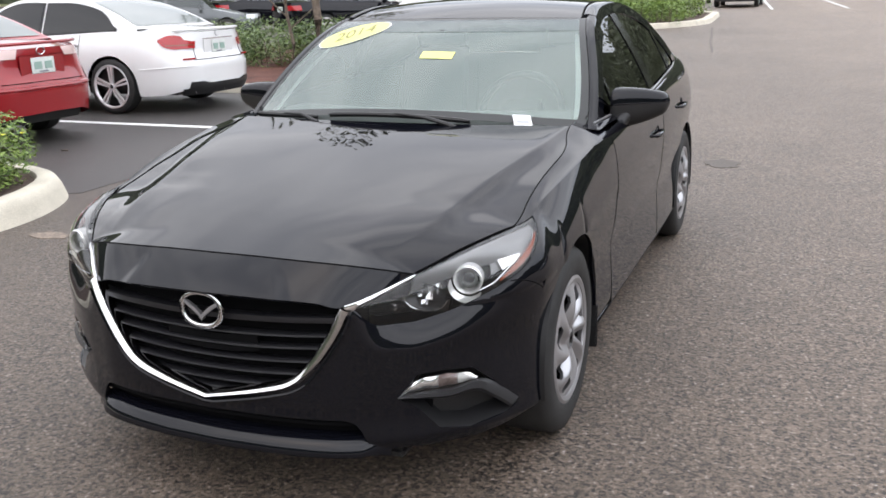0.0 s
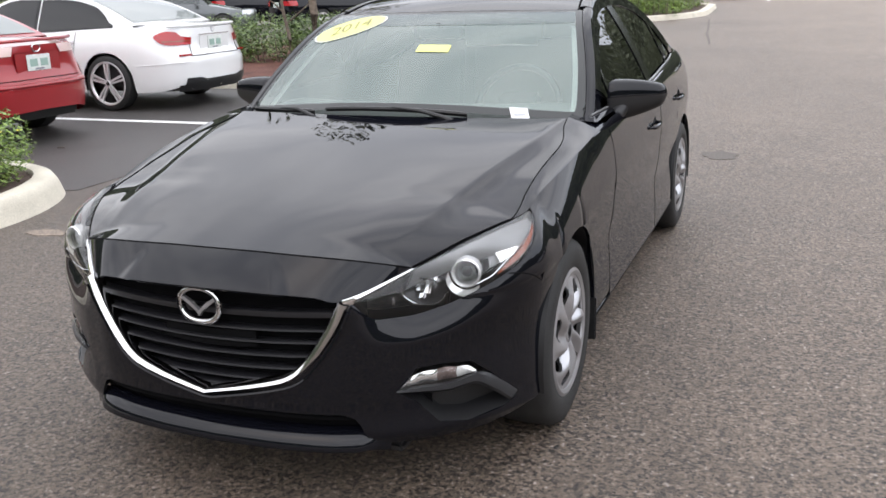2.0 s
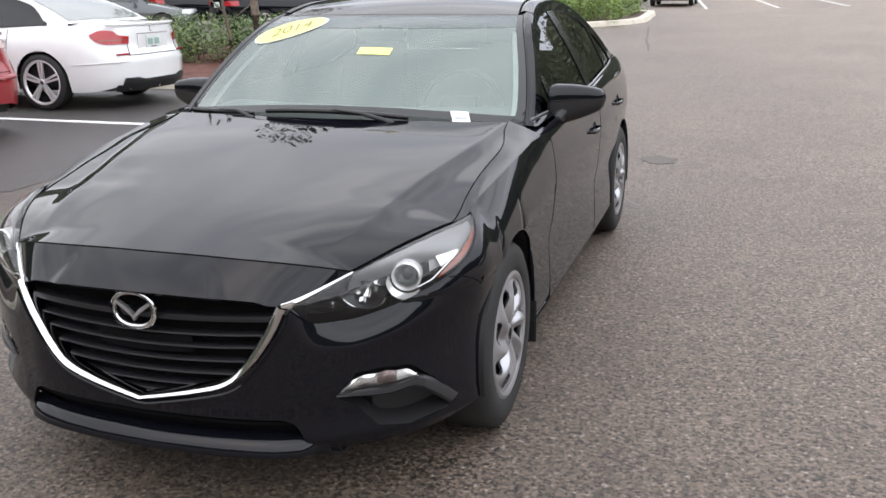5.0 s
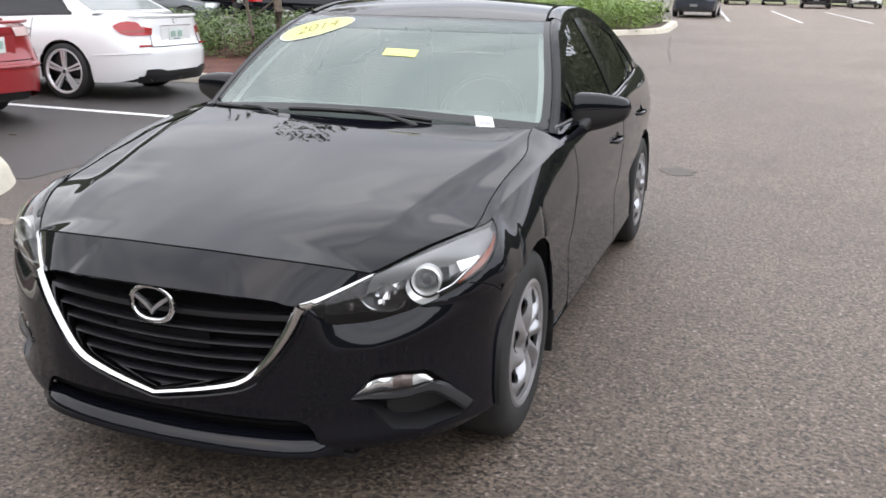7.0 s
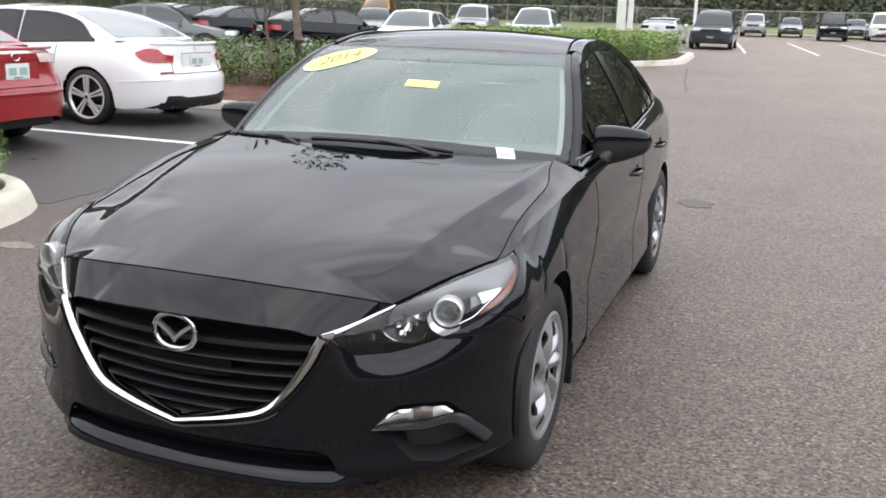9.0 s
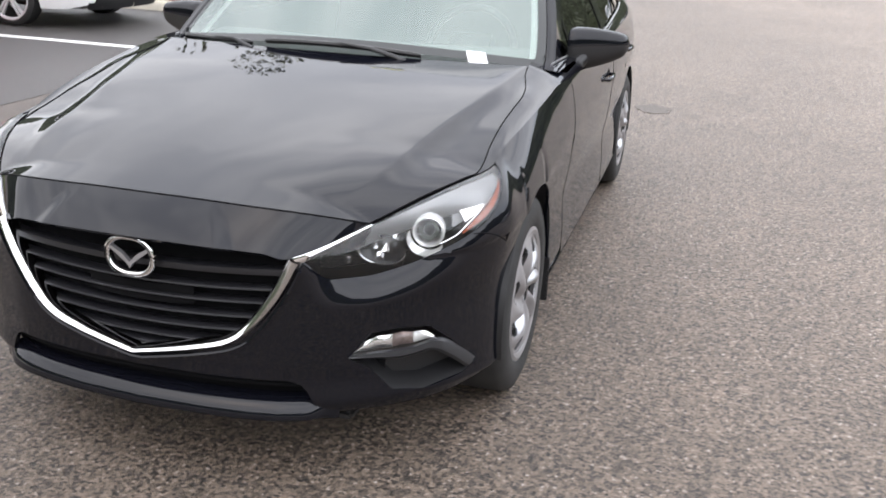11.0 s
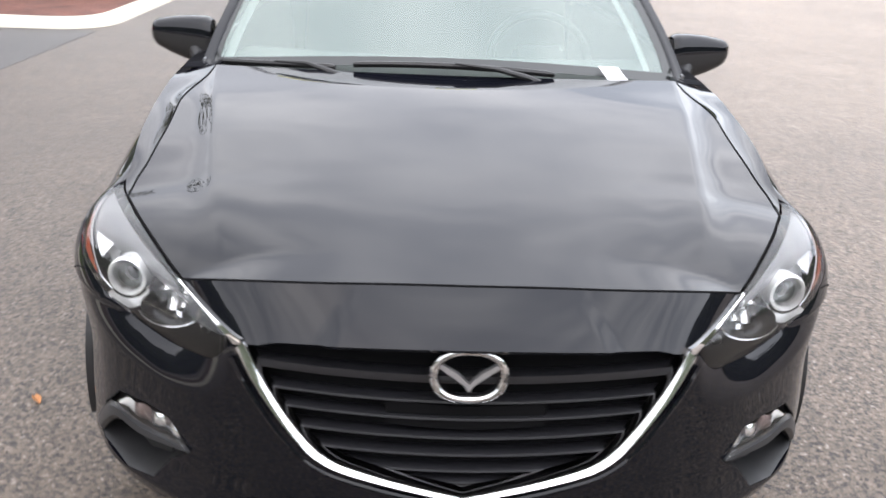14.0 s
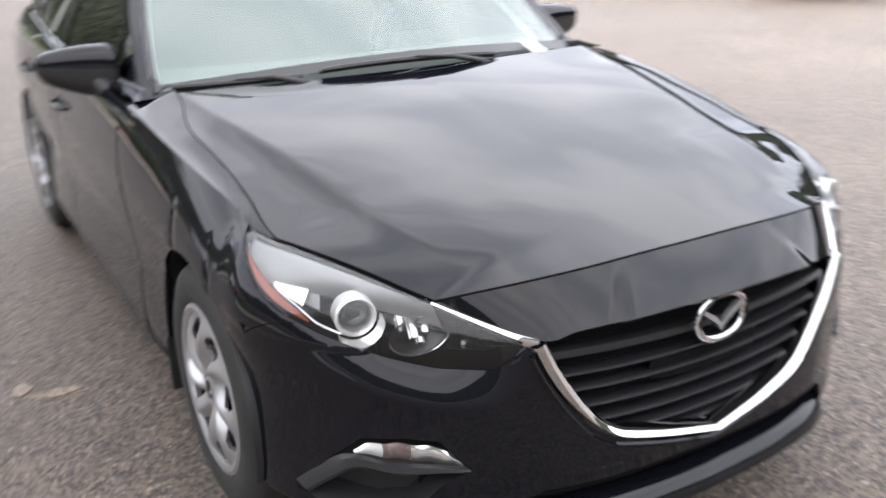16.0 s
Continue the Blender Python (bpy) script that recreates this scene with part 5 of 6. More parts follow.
def leaf_cloud(spots, count, size, squash=1.0, flat=0.5):
    """Many small bent leaves about the given spots (centre, radius), as one mesh."""
    verts, faces = [], []
    weights = [r ** 2 for _, r in spots]
    for _ in range(count):
        c, r = rng.choices(spots, weights)[0]
        while True:
            d = Vector((rng.uniform(-1, 1), rng.uniform(-1, 1), rng.uniform(-1, 1)))
            if 0.25 < d.length < 1:
                break
        d = d.normalized() * d.length ** 0.4 * rng.uniform(0.8, 1.08)
        p = Vector(c) + Vector((d.x, d.y, d.z * squash)) * r
        a, tilt = rng.uniform(0, 2 * math.pi), rng.uniform(-1, 1) * (1 - flat) * 1.5
        along = Vector((math.cos(a) * math.cos(tilt), math.sin(a) * math.cos(tilt), math.sin(tilt)))
        side = along.cross(Vector((rng.uniform(-0.5, 0.5), rng.uniform(-0.5, 0.5), 1))).normalized()
        s = size * rng.uniform(0.6, 1.3)
        up = side.cross(along)
        i = len(verts)
        verts += [p - along * s, p - up * s * 0.12 + side * s * 0.42, p + along * s, p - up * s * 0.12 - side * s * 0.42]
        faces += [(i, i + 1, i + 2), (i, i + 2, i + 3)]
    me = bpy.data.meshes.new("leaves")
    me.from_pydata([tuple(v) for v in verts], [], faces)
    return me


def leaves(name, parent, spots, count, size, mat, squash=1.0, flat=0.5, label=""):
    me = leaf_cloud(spots, count, size, squash, flat)
    me.name = name
    me.materials.append(mat)
    ob = new(name, me)
    ob.parent = parent
    ob["kind"] = "stuff"
    if label:
        ob["label"] = label
    return ob


def hedge(name, label, x0, x1, y0, y1, high, count, size, mat, base=0.1, lumps=26, group=""):
    h = thing(name, label, "hedge", group)
    spots = []
    for _ in range(lumps):
        x, y = rng.uniform(x0, x1), rng.uniform(y0, y1)
        if lumps > 200:
            # clipped: level on top and even along its faces
            r = high * rng.uniform(0.26, 0.30)
            spots.append(((x, y, ground_z(y) + base + high - r), r))
            spots.append(((x, y, ground_z(y) + base + 0.28 * high), r))
            continue
        r = high * rng.uniform(0.32, 0.5)
        spots.append(((x, y, ground_z(y) + base + high * rng.uniform(0.35, 0.62)), r))
        spots.append(((x, y, ground_z(y) + base + r * 0.5), r * 0.9))
    leaves("foliage", h, spots, count, size, mat)
    for _ in range(lumps // 2):
        x, y = rng.uniform(x0, x1), rng.uniform(y0, y1)
        part("stem", tube([(x, y, ground_z(y)), (x + rng.uniform(-0.1, 0.1), y + rng.uniform(-0.1, 0.1), ground_z(y) + high * 0.7)], [0.014, 0.006], 5), BARK, h)
    return h


shrub = thing("flowering_shrub", "green shrub with small yellow flowers on the island", "shrub")
spots = [((-4.15, 2.95, 0.30), 0.30), ((-4.0, 2.6, 0.27), 0.28), ((-4.45, 3.2, 0.33), 0.30), ((-4.5, 2.6, 0.40), 0.38), ((-5.0, 3.1, 0.42), 0.38), ((-4.4, 2.0, 0.40), 0.38), ((-5.0, 2.4, 0.45), 0.42), ((-3.95, 2.25, 0.26), 0.25), ((-3.98, 3.0, 0.36), 0.27), ((-4.2, 3.25, 0.40), 0.30), ((-3.85, 2.7, 0.33), 0.24)]
leaves("foliage", shrub, spots, 11000, 0.026, LEAF_SHRUB)
for i in range(30):
    c, r = spots[i % 11]
    a = rng.uniform(0, 6.28)
    p = Vector((c[0] + r * math.cos(a), c[1] + r * math.sin(a), c[2] + r * rng.uniform(0.2, 0.95)))
    bm = bmesh.new()
    for k in range(5):
        q = 2 * math.pi * k / 5
        o = bm.verts.new(p)
        s0, s1 = (bm.verts.new(p + 0.024 * Vector((math.cos(q + d), math.sin(q + d), 0.35))) for d in (-0.5, 0.5))
        bm.faces.new((o, s0, s1))
    part("flower", bm, FLOWER, shrub, "small yellow flower", smooth=False)
for c, r in spots:
    part("stem", tube([(c[0], c[1], 0.08), (c[0] + 0.05, c[1] + 0.03, c[2])], [0.012, 0.006], 5), BARK, shrub)

hedge("hedge", "loose green hedge in the mulched bed", -9.5, -4.3, 12.3, 14.2, 0.86, 26000, 0.038, LEAF_BED, 0.10, 60)
hedge("hedge", "clipped bright green hedge on a kerbed island", -10.6, -2.35, 26.0, 33.2, 0.85, 60000, 0.05, LEAF_HEDGE, 0.12, 420)


def tree(name, label, base, top, girth, crown, count, leaf_size, mat, limbs=7):
    """A tapered, leaning trunk that forks into limbs, with an open crown of small leaves round their tips."""
    t = thing(name, label, "tree")
    b, e = Vector(base), Vector(top)
    fork = b.lerp(e, 0.30)
    bend = Vector((0.12, -0.08, 0))
    part("trunk", tube([b - Vector((0, 0, 0.1)), b + Vector((0, 0, 0.06)), b.lerp(fork, 0.5) + bend, fork, b.lerp(e, 0.62) - bend * 0.6, b.lerp(e, 0.95)], [girth * 1.5, girth * 1.1, girth * 0.9, girth * 0.75, girth * 0.45, girth * 0.12], 9), BARK, t)
    spots = [(tuple(e), crown * 0.35)]
    for i in range(limbs):
        f = 0.22 + 0.62 * i / limbs
        o = b.lerp(e, f) - bend * (0.4 if f > 0.45 else 0)
        a = 2.4 * i + 0.7
        reach = crown * (1.05 - 0.55 * f) * rng.uniform(0.8, 1.15)
        tip = o + Vector((math.cos(a) * reach, math.sin(a) * reach, reach * rng.uniform(0.6, 1.0)))
        m = o.lerp(tip, 0.5) + Vector((0, 0, -0.08 * reach))
        part("limb", tube([o, m, tip], [girth * 0.45 * (1 - f * 0.5), girth * 0.25, 0.008], 6), BARK, t)
        spots += [(tuple(tip), crown * rng.uniform(0.22, 0.34)), (tuple(m.lerp(tip, 0.5) + Vector((rng.uniform(-0.2, 0.2), rng.uniform(-0.2, 0.2), 0.1))), crown * rng.uniform(0.16, 0.25))]
    leaves("crown", t, spots, count, leaf_size, mat)
    return t


tree("young_tree", "slim young tree with sparse olive-brown leaves in the bed", (-5.98, 11.4, 0.15), (-6.28, 11.7, 6.2), 0.072, 1.6, 2600, 0.075, LEAF_TREE, 12)
tree("young_tree", "low young tree with thin stems and sparse brown leaves", (-6.75, 11.9, 0.15), (-7.1, 12.2, 3.4), 0.035, 1.25, 1900, 0.05, LEAF_TREE, 9)


# ---- woods, grass and fence at the lot's far edge ----
def woods():
    verts, faces = [], []
    for i in range(130000):
        seen = i % 3
        a = rng.uniform(1.15, 2.25) if seen else rng.uniform(0, 2 * math.pi)
        r = 118 + rng.uniform(0, 14)
        high = 25 + 3 * math.sin(a * 9) + 2 * math.sin(a * 23 + 1)
        z = rng.uniform(0, 11) if seen else high * rng.random() ** 0.8
        p = Vector((r * math.cos(a), 10 + r * math.sin(a), 0.8 + z))
        s = rng.uniform(0.10, 0.30) if seen else rng.uniform(0.3, 0.7)
        n = Vector((rng.uniform(-1, 1), rng.uniform(-1, 1), rng.uniform(-0.6, 0.6))).normalized()
        u = n.cross(Vector((0.3, 0.2, 1))).normalized() * s
        v = n.cross(u).normalized() * s * rng.uniform(0.5, 1)
        i = len(verts)
        verts += [p - u, p + v * 0.9 - u * 0.2, p + u, p - v]
        faces += [(i, i + 1, i + 2, i + 3)]
    me = bpy.data.meshes.new("woods")
    me.from_pydata([tuple(v) for v in verts], [], faces)
    me.materials.append(LEAF_DARK)
    return tagged(new("woods", me), "dark green woods behind the fence", "trees", kind="stuff")


woods()


def wood_wall():
    """The dark depth of the woods behind the leaves, with an uneven top."""
    return grid(lambda a, k: (133 * math.cos(a), 10 + 133 * math.sin(a), k * (28.5 + 2.5 * math.sin(a * 9) + 1.6 * math.sin(a * 31) + 0.8 * math.sin(a * 83))), steps(0, 2 * math.pi, 400), (0, 0.5, 1))


solo("backdrop", wood_wall(), material("woods_depth", (0.085, 0.10, 0.065), 0.95, grain=0.5, grain_scale=0.8, stain=0.4, stain_scale=0.1), "dark green depth of the far woods", "trees", kind="structure")
tb = bmesh.new()
for _ in range(150):
    a, r = rng.uniform(0, 2 * math.pi), 117 + rng.uniform(0, 6)
    x, y, h = r * math.cos(a), 10 + r * math.sin(a), rng.uniform(7, 12)
    for k in range(5):
        q0, q1 = 2 * math.pi * k / 5, 2 * math.pi * (k + 1) / 5
        w0, w1 = 0.16, 0.07
        tb.faces.new([tb.verts.new((x + w * math.cos(q), y + w * math.sin(q), z)) for w, q, z in ((w0, q0, 0), (w0, q1, 0), (w1, q1, h), (w1, q0, h))])
tagged(new("tree_trunks", mesh_of(tb, "tree_trunks", BARK)), "bare trunks at the edge of the woods", "trees", kind="stuff")
ground_patch("grass", [(-120, 78), (120, 78), (120, 132), (-120, 132)], GRASS, "green grass strip by the fence", "grass", 0.03)
ground_patch("far_kerb", [(-120, 77.6), (120, 77.6), (120, 78.0), (-120, 78.0)], CONCRETE, "pale kerb along the grass", "kerb", 0.06)

fence = thing("chain_link_fence", "galvanised chain-link fence along the woods", "fence")
for i in range(41):
    x = -62 + 3.1 * i
    part("post", tube([(x, 86, ground_z(86) - 0.1), (x, 86, ground_z(86) + 1.95)], 0.04, 6), STEEL, fence)
for z in (1.93, 0.12):
    part("rail", tube([(-62, 86, ground_z(86) + z), (62, 86, ground_z(86) + z)], 0.032, 6), STEEL, fence)
mesh_v, mesh_f = [], []
for i in range(-260, 260):
    for sgn in (1, -1):
        x0 = i * 0.24
        k = len(mesh_v)
        z0 = ground_z(86)
        mesh_v += [(x0, 86, z0 + 0.1), (x0 + 0.012, 86, z0 + 0.1), (x0 + 1.83 * sgn + 0.012, 86, z0 + 1.93), (x0 + 1.83 * sgn, 86, z0 + 1.93)]
        mesh_f.append((k, k + 1, k + 2, k + 3))
me = bpy.data.meshes.new("wire_mesh")
me.from_pydata(mesh_v, [], mesh_f)
me.materials.append(STEEL)
ob = new("wire_mesh", me)
ob.parent = fence
ob["kind"] = "stuff"

for x, y, w, h in ((-4.565, 33.0, 0.29, 9.0), (-4.98, 37.5, 0.21, 8.5), (-5.8, 72.0, 0.22, 8.0)):
    p = thing("light_pole", "white square light pole standing in the hedge", "pole", "light poles")
    part("shaft", box(bmesh.new(), (x, y, ground_z(y) + h / 2), (w, w, h), 0.02), POLE_WHITE, p)
    part("base", box(bmesh.new(), (x, y, ground_z(y) + 0.25), (w + 0.25, w + 0.25, 0.5), 0.03), CONCRETE, p)


# ---- parked vehicles ----
tail_lean = curve_of((0.20, -0.06), (0.34, 0.0), (0.60, 0.0), (0.66, -0.035), (0.80, -0.075), (0.96, -0.085), (1.1, -0.12))


def vehicle(name, label, at, paint, length, width, height, kind="sedan", wheelbase=2.75, rear_over=1.05, wheel_r=0.33, detail=1, glass_mat=None, corner=10):
    """A parked vehicle, nose towards -y of its own frame, tail at y = length."""
    v = thing(name, label, "car", at=at)
    tall = kind in ("suv", "pickup")
    g = glass_mat or (PRIVACY if detail > 1 else CAR_GLASS)
    sillz = 0.30 if tall else 0.22
    belt_f, belt_r = (1.02, 1.10) if tall else (0.90, 1.02)
    hood_f = 0.86 if tall else 0.70
    cowl, roof0, roof1, deck = {"sedan": (0.27, 0.42, 0.68, 0.86), "suv": (0.27, 0.39, 0.86, 0.985), "coupe": (0.30, 0.45, 0.60, 0.92), "pickup": (0.25, 0.34, 0.55, 0.60)}[kind]
    belt = curve_of((0, hood_f), (0.12 * length, hood_f + 0.06), (cowl * length, belt_f), (0.6 * length, (belt_f + belt_r) / 2), (deck * length, belt_r), (length, belt_r - 0.03))
    top = smooth_curve((cowl * length, belt_f + 0.02), ((cowl + roof0) / 2 * length, belt_f + 0.60 * (height - belt_f)), (roof0 * length, height - 0.035), ((roof0 + roof1) / 2 * length, height), (roof1 * length, height - 0.05), ((roof1 + deck) / 2 * length, belt_r + 0.55 * (height - belt_r)), (deck * length, belt_r + 0.03))

    def plan(y):
        q = abs(2 * y / length - 1)
        return width / 2 * max(1 - q ** corner, 0) ** 0.25

    def wall(y, z):
        b = belt(y)
        y_out = y + (tail_lean(z) * smooth_step((y / length - 0.84) / 0.16) if detail > 1 else 0.0)
        w = plan(y)
        waist = sillz + 0.55 * (b - sillz)
        if z > waist:
            q = (z - waist) / (b - waist)
            return Vector((max(w - 0.085 * q * q * min(w / 0.3, 1), 0), y_out, z))
        q = (waist - z) / (waist - sillz)
        return Vector((max(w - 0.05 * q * q, 0), y_out, z))
    rim_k = 0.80 if detail > 1 else 0.72
    axles = (length - rear_over - wheelbase, length - rear_over)
    ar = wheel_r + 0.045

    def low(y):
        for a in axles:
            if abs(y - a) < ar:
                return max(sillz + 0.0, wheel_r + math.sqrt(ar * ar - (y - a) ** 2))
        return sillz + 0.13 * max(0.0, (y - length + 0.45) / 0.45) ** 2
    ends = [length / 2 * (1 - math.cos(math.pi * i / 24)) for i in range(25)]
    cols = sorted(set(ends + [a - ar * math.cos(math.pi * i / 14) for a in axles for i in range(15)] + [a + k * (ar + 0.001) for a in axles for k in (-1, 1)]))
    side = grid(lambda y, q: wall(y, belt(y) + (low(y) - belt(y)) * q), cols, steps(0, 1, 10))
    part("body_side", mirrored(side), paint, v)
    deck_sheet = grid(lambda y, q: Vector((wall(y, belt(y)).x * (1 - q), wall(y, belt(y)).y, belt(y) + 0.055 * (1 - (1 - q) ** 2) * min(1, 4 * (1 - abs(2 * y / length - 1))))), ends, steps(0, 1, 8))
    part("hood_and_deck", mirrored(deck_sheet), paint, v)
    if kind == "pickup":
        part("bed_floor", box(bmesh.new(), (0, 0.8 * length, 0.9), (width - 0.3, 0.35 * length, 0.05), 0.01), BLACK_PLASTIC, v)

    def cabin(y, q, off=0.0):
        t, b = float(top(y)[0]), belt(y)
        h = max(t - b, 0.01)
        w0 = plan(y) - 0.10
        w1 = w0 - (0.26 if tall else 0.40) * h
        if q <= 1:
            p, n = Vector((w0 + (w1 - w0) * q ** 1.1, y, b + 0.92 * h * q)), Vector((0.9, 0, 0.4))
        else:
            k = q - 1
            p, n = Vector((w1 * (1 - k), y, b + h * (0.92 + 0.08 * (1 - (1 - k) ** 2)))), Vector((0, 0, 1))
        return p + n * off
    ys = steps(cowl * length, deck * length, 36)
    part("cabin_shell", mirrored(grid(lambda y, q: cabin(y, q), ys, steps(0, 2, 16))), paint, v)
    part("windshield", mirrored(grid(lambda y, q: cabin(y, q, 0.008), steps(cowl * length + 0.04, roof0 * length - 0.02, 8), steps(1.10, 2, 8))), g, v)
    part("rear_window", mirrored(grid(lambda y, q: cabin(y, q, 0.008), steps(roof1 * length + 0.05, deck * length - 0.06, 8), steps(1.10, 2, 8))), g, v)
    y0, y1 = (cowl + 0.35 * (roof0 - cowl)) * length, (roof1 + (0.62 if kind != "suv" else 0.2) * (deck - roof1)) * length
    mid = (y0 + y1) / 2 - 0.05
    for a, b in ((y0, mid - 0.05), (mid + 0.05, y1)):
        def high(y, grow):
            t = max((y - b + 0.30) / 0.30, 0.0) if b == y1 and detail > 1 else 0.0
            return 0.86 + grow - (0.62 + grow) * min(t, 1.0) ** 2.4
        for sx in (1, -1):
            pane = grid(lambda y, q: cabin(y, 0.10 + (high(y, 0) - 0.10) * q, 0.007), steps(a, b, 18), steps(0, 1, 6))
            part("side_window", pane if sx > 0 else flipped_x(pane), g, v)
            if detail > 1:
                edge = grid(lambda y, q: cabin(y, 0.05 + (high(y, 0.05) - 0.05) * q, 0.003), steps(a - 0.04, b + 0.04, 18), steps(0, 1, 6))
                part("window_frame", edge if sx > 0 else flipped_x(edge), GLOSS_BLACK, v, "black window frame")
    for sx in (1, -1):
        shell = placed(box(bmesh.new(), (0, 0, 0), (0.20, 0.10, 0.13), 0.035, top=0.85), pose(sx * (width / 2 + 0.06), (cowl + 0.07) * length, belt_f + 0.07))
        part("side_mirror", shell, paint, v)
    part("underbody", box(bmesh.new(), (0, length / 2, sillz + 0.08), (width * 0.72, length * 0.9, 0.16), 0.03), BLACK_PLASTIC, v)
    for a in axles:
        part("wheel_well", box(bmesh.new(), (0, a, wheel_r + 0.14), (width - 0.16, 2 * ar - 0.02, ar), 0.02), BLACK_PLASTIC, v)
        for sx in (1, -1):
            wh = new("wheel", mesh_of(lathe([(-0.1, wheel_r * 0.6), (-0.1, wheel_r - 0.03), (-0.08, wheel_r), (0.08, wheel_r), (0.1, wheel_r - 0.03), (0.104, wheel_r * rim_k * 1.06), (0.098, wheel_r * rim_k), (0.07, wheel_r * rim_k * 0.97), (0.06, 0.0)], 40 if detail > 1 else 20), "wheel", RUBBER))
            wh.parent, wh.matrix_basis = v, pose(sx * (width / 2 - 0.105), a, wheel_r, 0, 0, 0 if sx > 0 else 180)
            part("rim", lathe([(0.085, wheel_r * rim_k * 0.90), (0.104, wheel_r * rim_k * 0.94), (0.107, wheel_r * rim_k), (0.09, wheel_r * rim_k * 1.03)], 40 if detail > 1 else 16), ALLOY, wh)
            n = 5
            sp = None
            for k in range(n):
                if sp is None:
                    bm = bmesh.new()
                    for d in ((-0.026, 0.026) if detail > 1 else (0.0,)):
                        w = 0.012 if detail > 1 else 0.035
                        rows = [(0.098, 0.03, w * 0.9), (0.102, wheel_r * 0.4, w), (0.100, wheel_r * rim_k * 0.95, w * 1.3)]
                        ring = [[bm.verts.new((x, d * (0.4 + 0.9 * r / wheel_r) + e * ww, r)) for e in (-1, 1)] for x, r, ww in rows]
                        back = [[bm.verts.new((x - 0.03, d * (0.4 + 0.9 * r / wheel_r) + e * ww, r)) for e in (-1, 1)] for x, r, ww in rows]
                        for q in range(2):
                            bm.faces.new((ring[q][0], ring[q][1], ring[q + 1][1], ring[q + 1][0]))
                            for e in (0, 1):
                                bm.faces.new((ring[q][e], ring[q + 1][e], back[q + 1][e], back[q][e]))
                    sp = part("spoke", bm, ALLOY, wh)
                else:
                    o = new("spoke", sp.data)
                    o.parent, o.matrix_basis = wh, pose(0, 0, 0, 72 * k, 0, 0)
            part("hub_cap", lathe([(0.104, 0.0), (0.104, 0.03), (0.09, 0.045)], 16), ALLOY, wh)
    return v, wall, belt


def lamp_patch(v, wall, name, y0, y1, z0, z1, mat, off=0.006, label="", n=10, shape=None):
    """A lamp lying on the side's surface, on both flanks; it may run round the corner."""
    for sx in (1, -1):
        def point(y, q):
            lo, hi = shape(y) if shape else (z0, z1)
            p = wall(y, lo + (hi - lo) * q)
            d = (wall(min(y + 0.002, y1), p.z) - wall(y - 0.002, p.z))
            nrm = Vector((d.y, -d.x, 0))
            nrm = nrm.normalized() if nrm.length > 1e-6 else Vector((0, 1, 0))
            return p + nrm * off
        bm = grid(point, steps(y0, y1, n), steps(0, 1, 5))
        part(name, bm if sx > 0 else flipped_x(bm), mat, v, label)


def rear_number_plate(v, length, z, lean=0.0):
    """A plate with plain bars in place of its writing."""
    y = length + 0.012 + lean
    p = part("number_plate", box(bmesh.new(), (0, y, z), (0.31, 0.008, 0.16), 0.003), PLATE, v, "pale number plate with plain bars")
    part("plate_bar", box(bmesh.new(), (-0.07, y + 0.006, z), (0.10, 0.004, 0.075), 0.001), PLATE_BAR, p)
    part("plate_bar", box(bmesh.new(), (0.07, y + 0.006, z), (0.10, 0.004, 0.075), 0.001), PLATE_BAR, p)
    part("plate_bar", box(bmesh.new(), (0, y + 0.006, z - 0.062), (0.12, 0.004, 0.016), 0.001), INK, p)


def tail_y(x, length, width, z):
    """How far back the tail's face stands at x and the height z."""
    return length / 2 * (1 + max(1 - (2 * abs(x) / width) ** 4, 0) ** (1 / 7)) + tail_lean(z)


def parked(x_tail, y_mid, length):
    return pose(x_tail - length, y_mid, ground_z(y_mid), 0, 0, -90)


# rear windows: the sky's reflection is painted in as a pale film
BRIGHT_GLASS = glass("painted_sky_glass", (0.16, 0.18, 0.18), 0.30, (0.62, 0.70, 0.68))
white, w_wall, w_belt = vehicle("white_sedan", "white luxury sedan parked in a bay, tail to the aisle", parked(-5.68, 8.40, 4.91), WHITE_PAINT, 4.91, 1.88, 1.47, "sedan", 2.97, 1.08, 0.342, 2, corner=7)
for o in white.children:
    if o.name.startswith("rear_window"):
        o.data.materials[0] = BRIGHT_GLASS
lamp_patch(white, w_wall, "tail_light", 4.56, 4.885, 0.80, 0.95, RED_LAMP, 0.008, "red tail light wrapping the corner", 18, lambda y: (0.795 + 0.10 * max(1 - (y - 4.56) / 0.20, 0) ** 2, 0.915 + 0.050 * math.sin(math.pi * min((y - 4.56) / 0.32, 1)) - 0.035 * smooth_step((y - 4.80) / 0.03)))
lamp_patch(white, w_wall, "lamp_line", 4.66, 4.88, 0.835, 0.85, AMBER, 0.011, "darker band in the tail light", 10)
rear_number_plate(white, 4.91, 0.80, tail_lean(0.80))
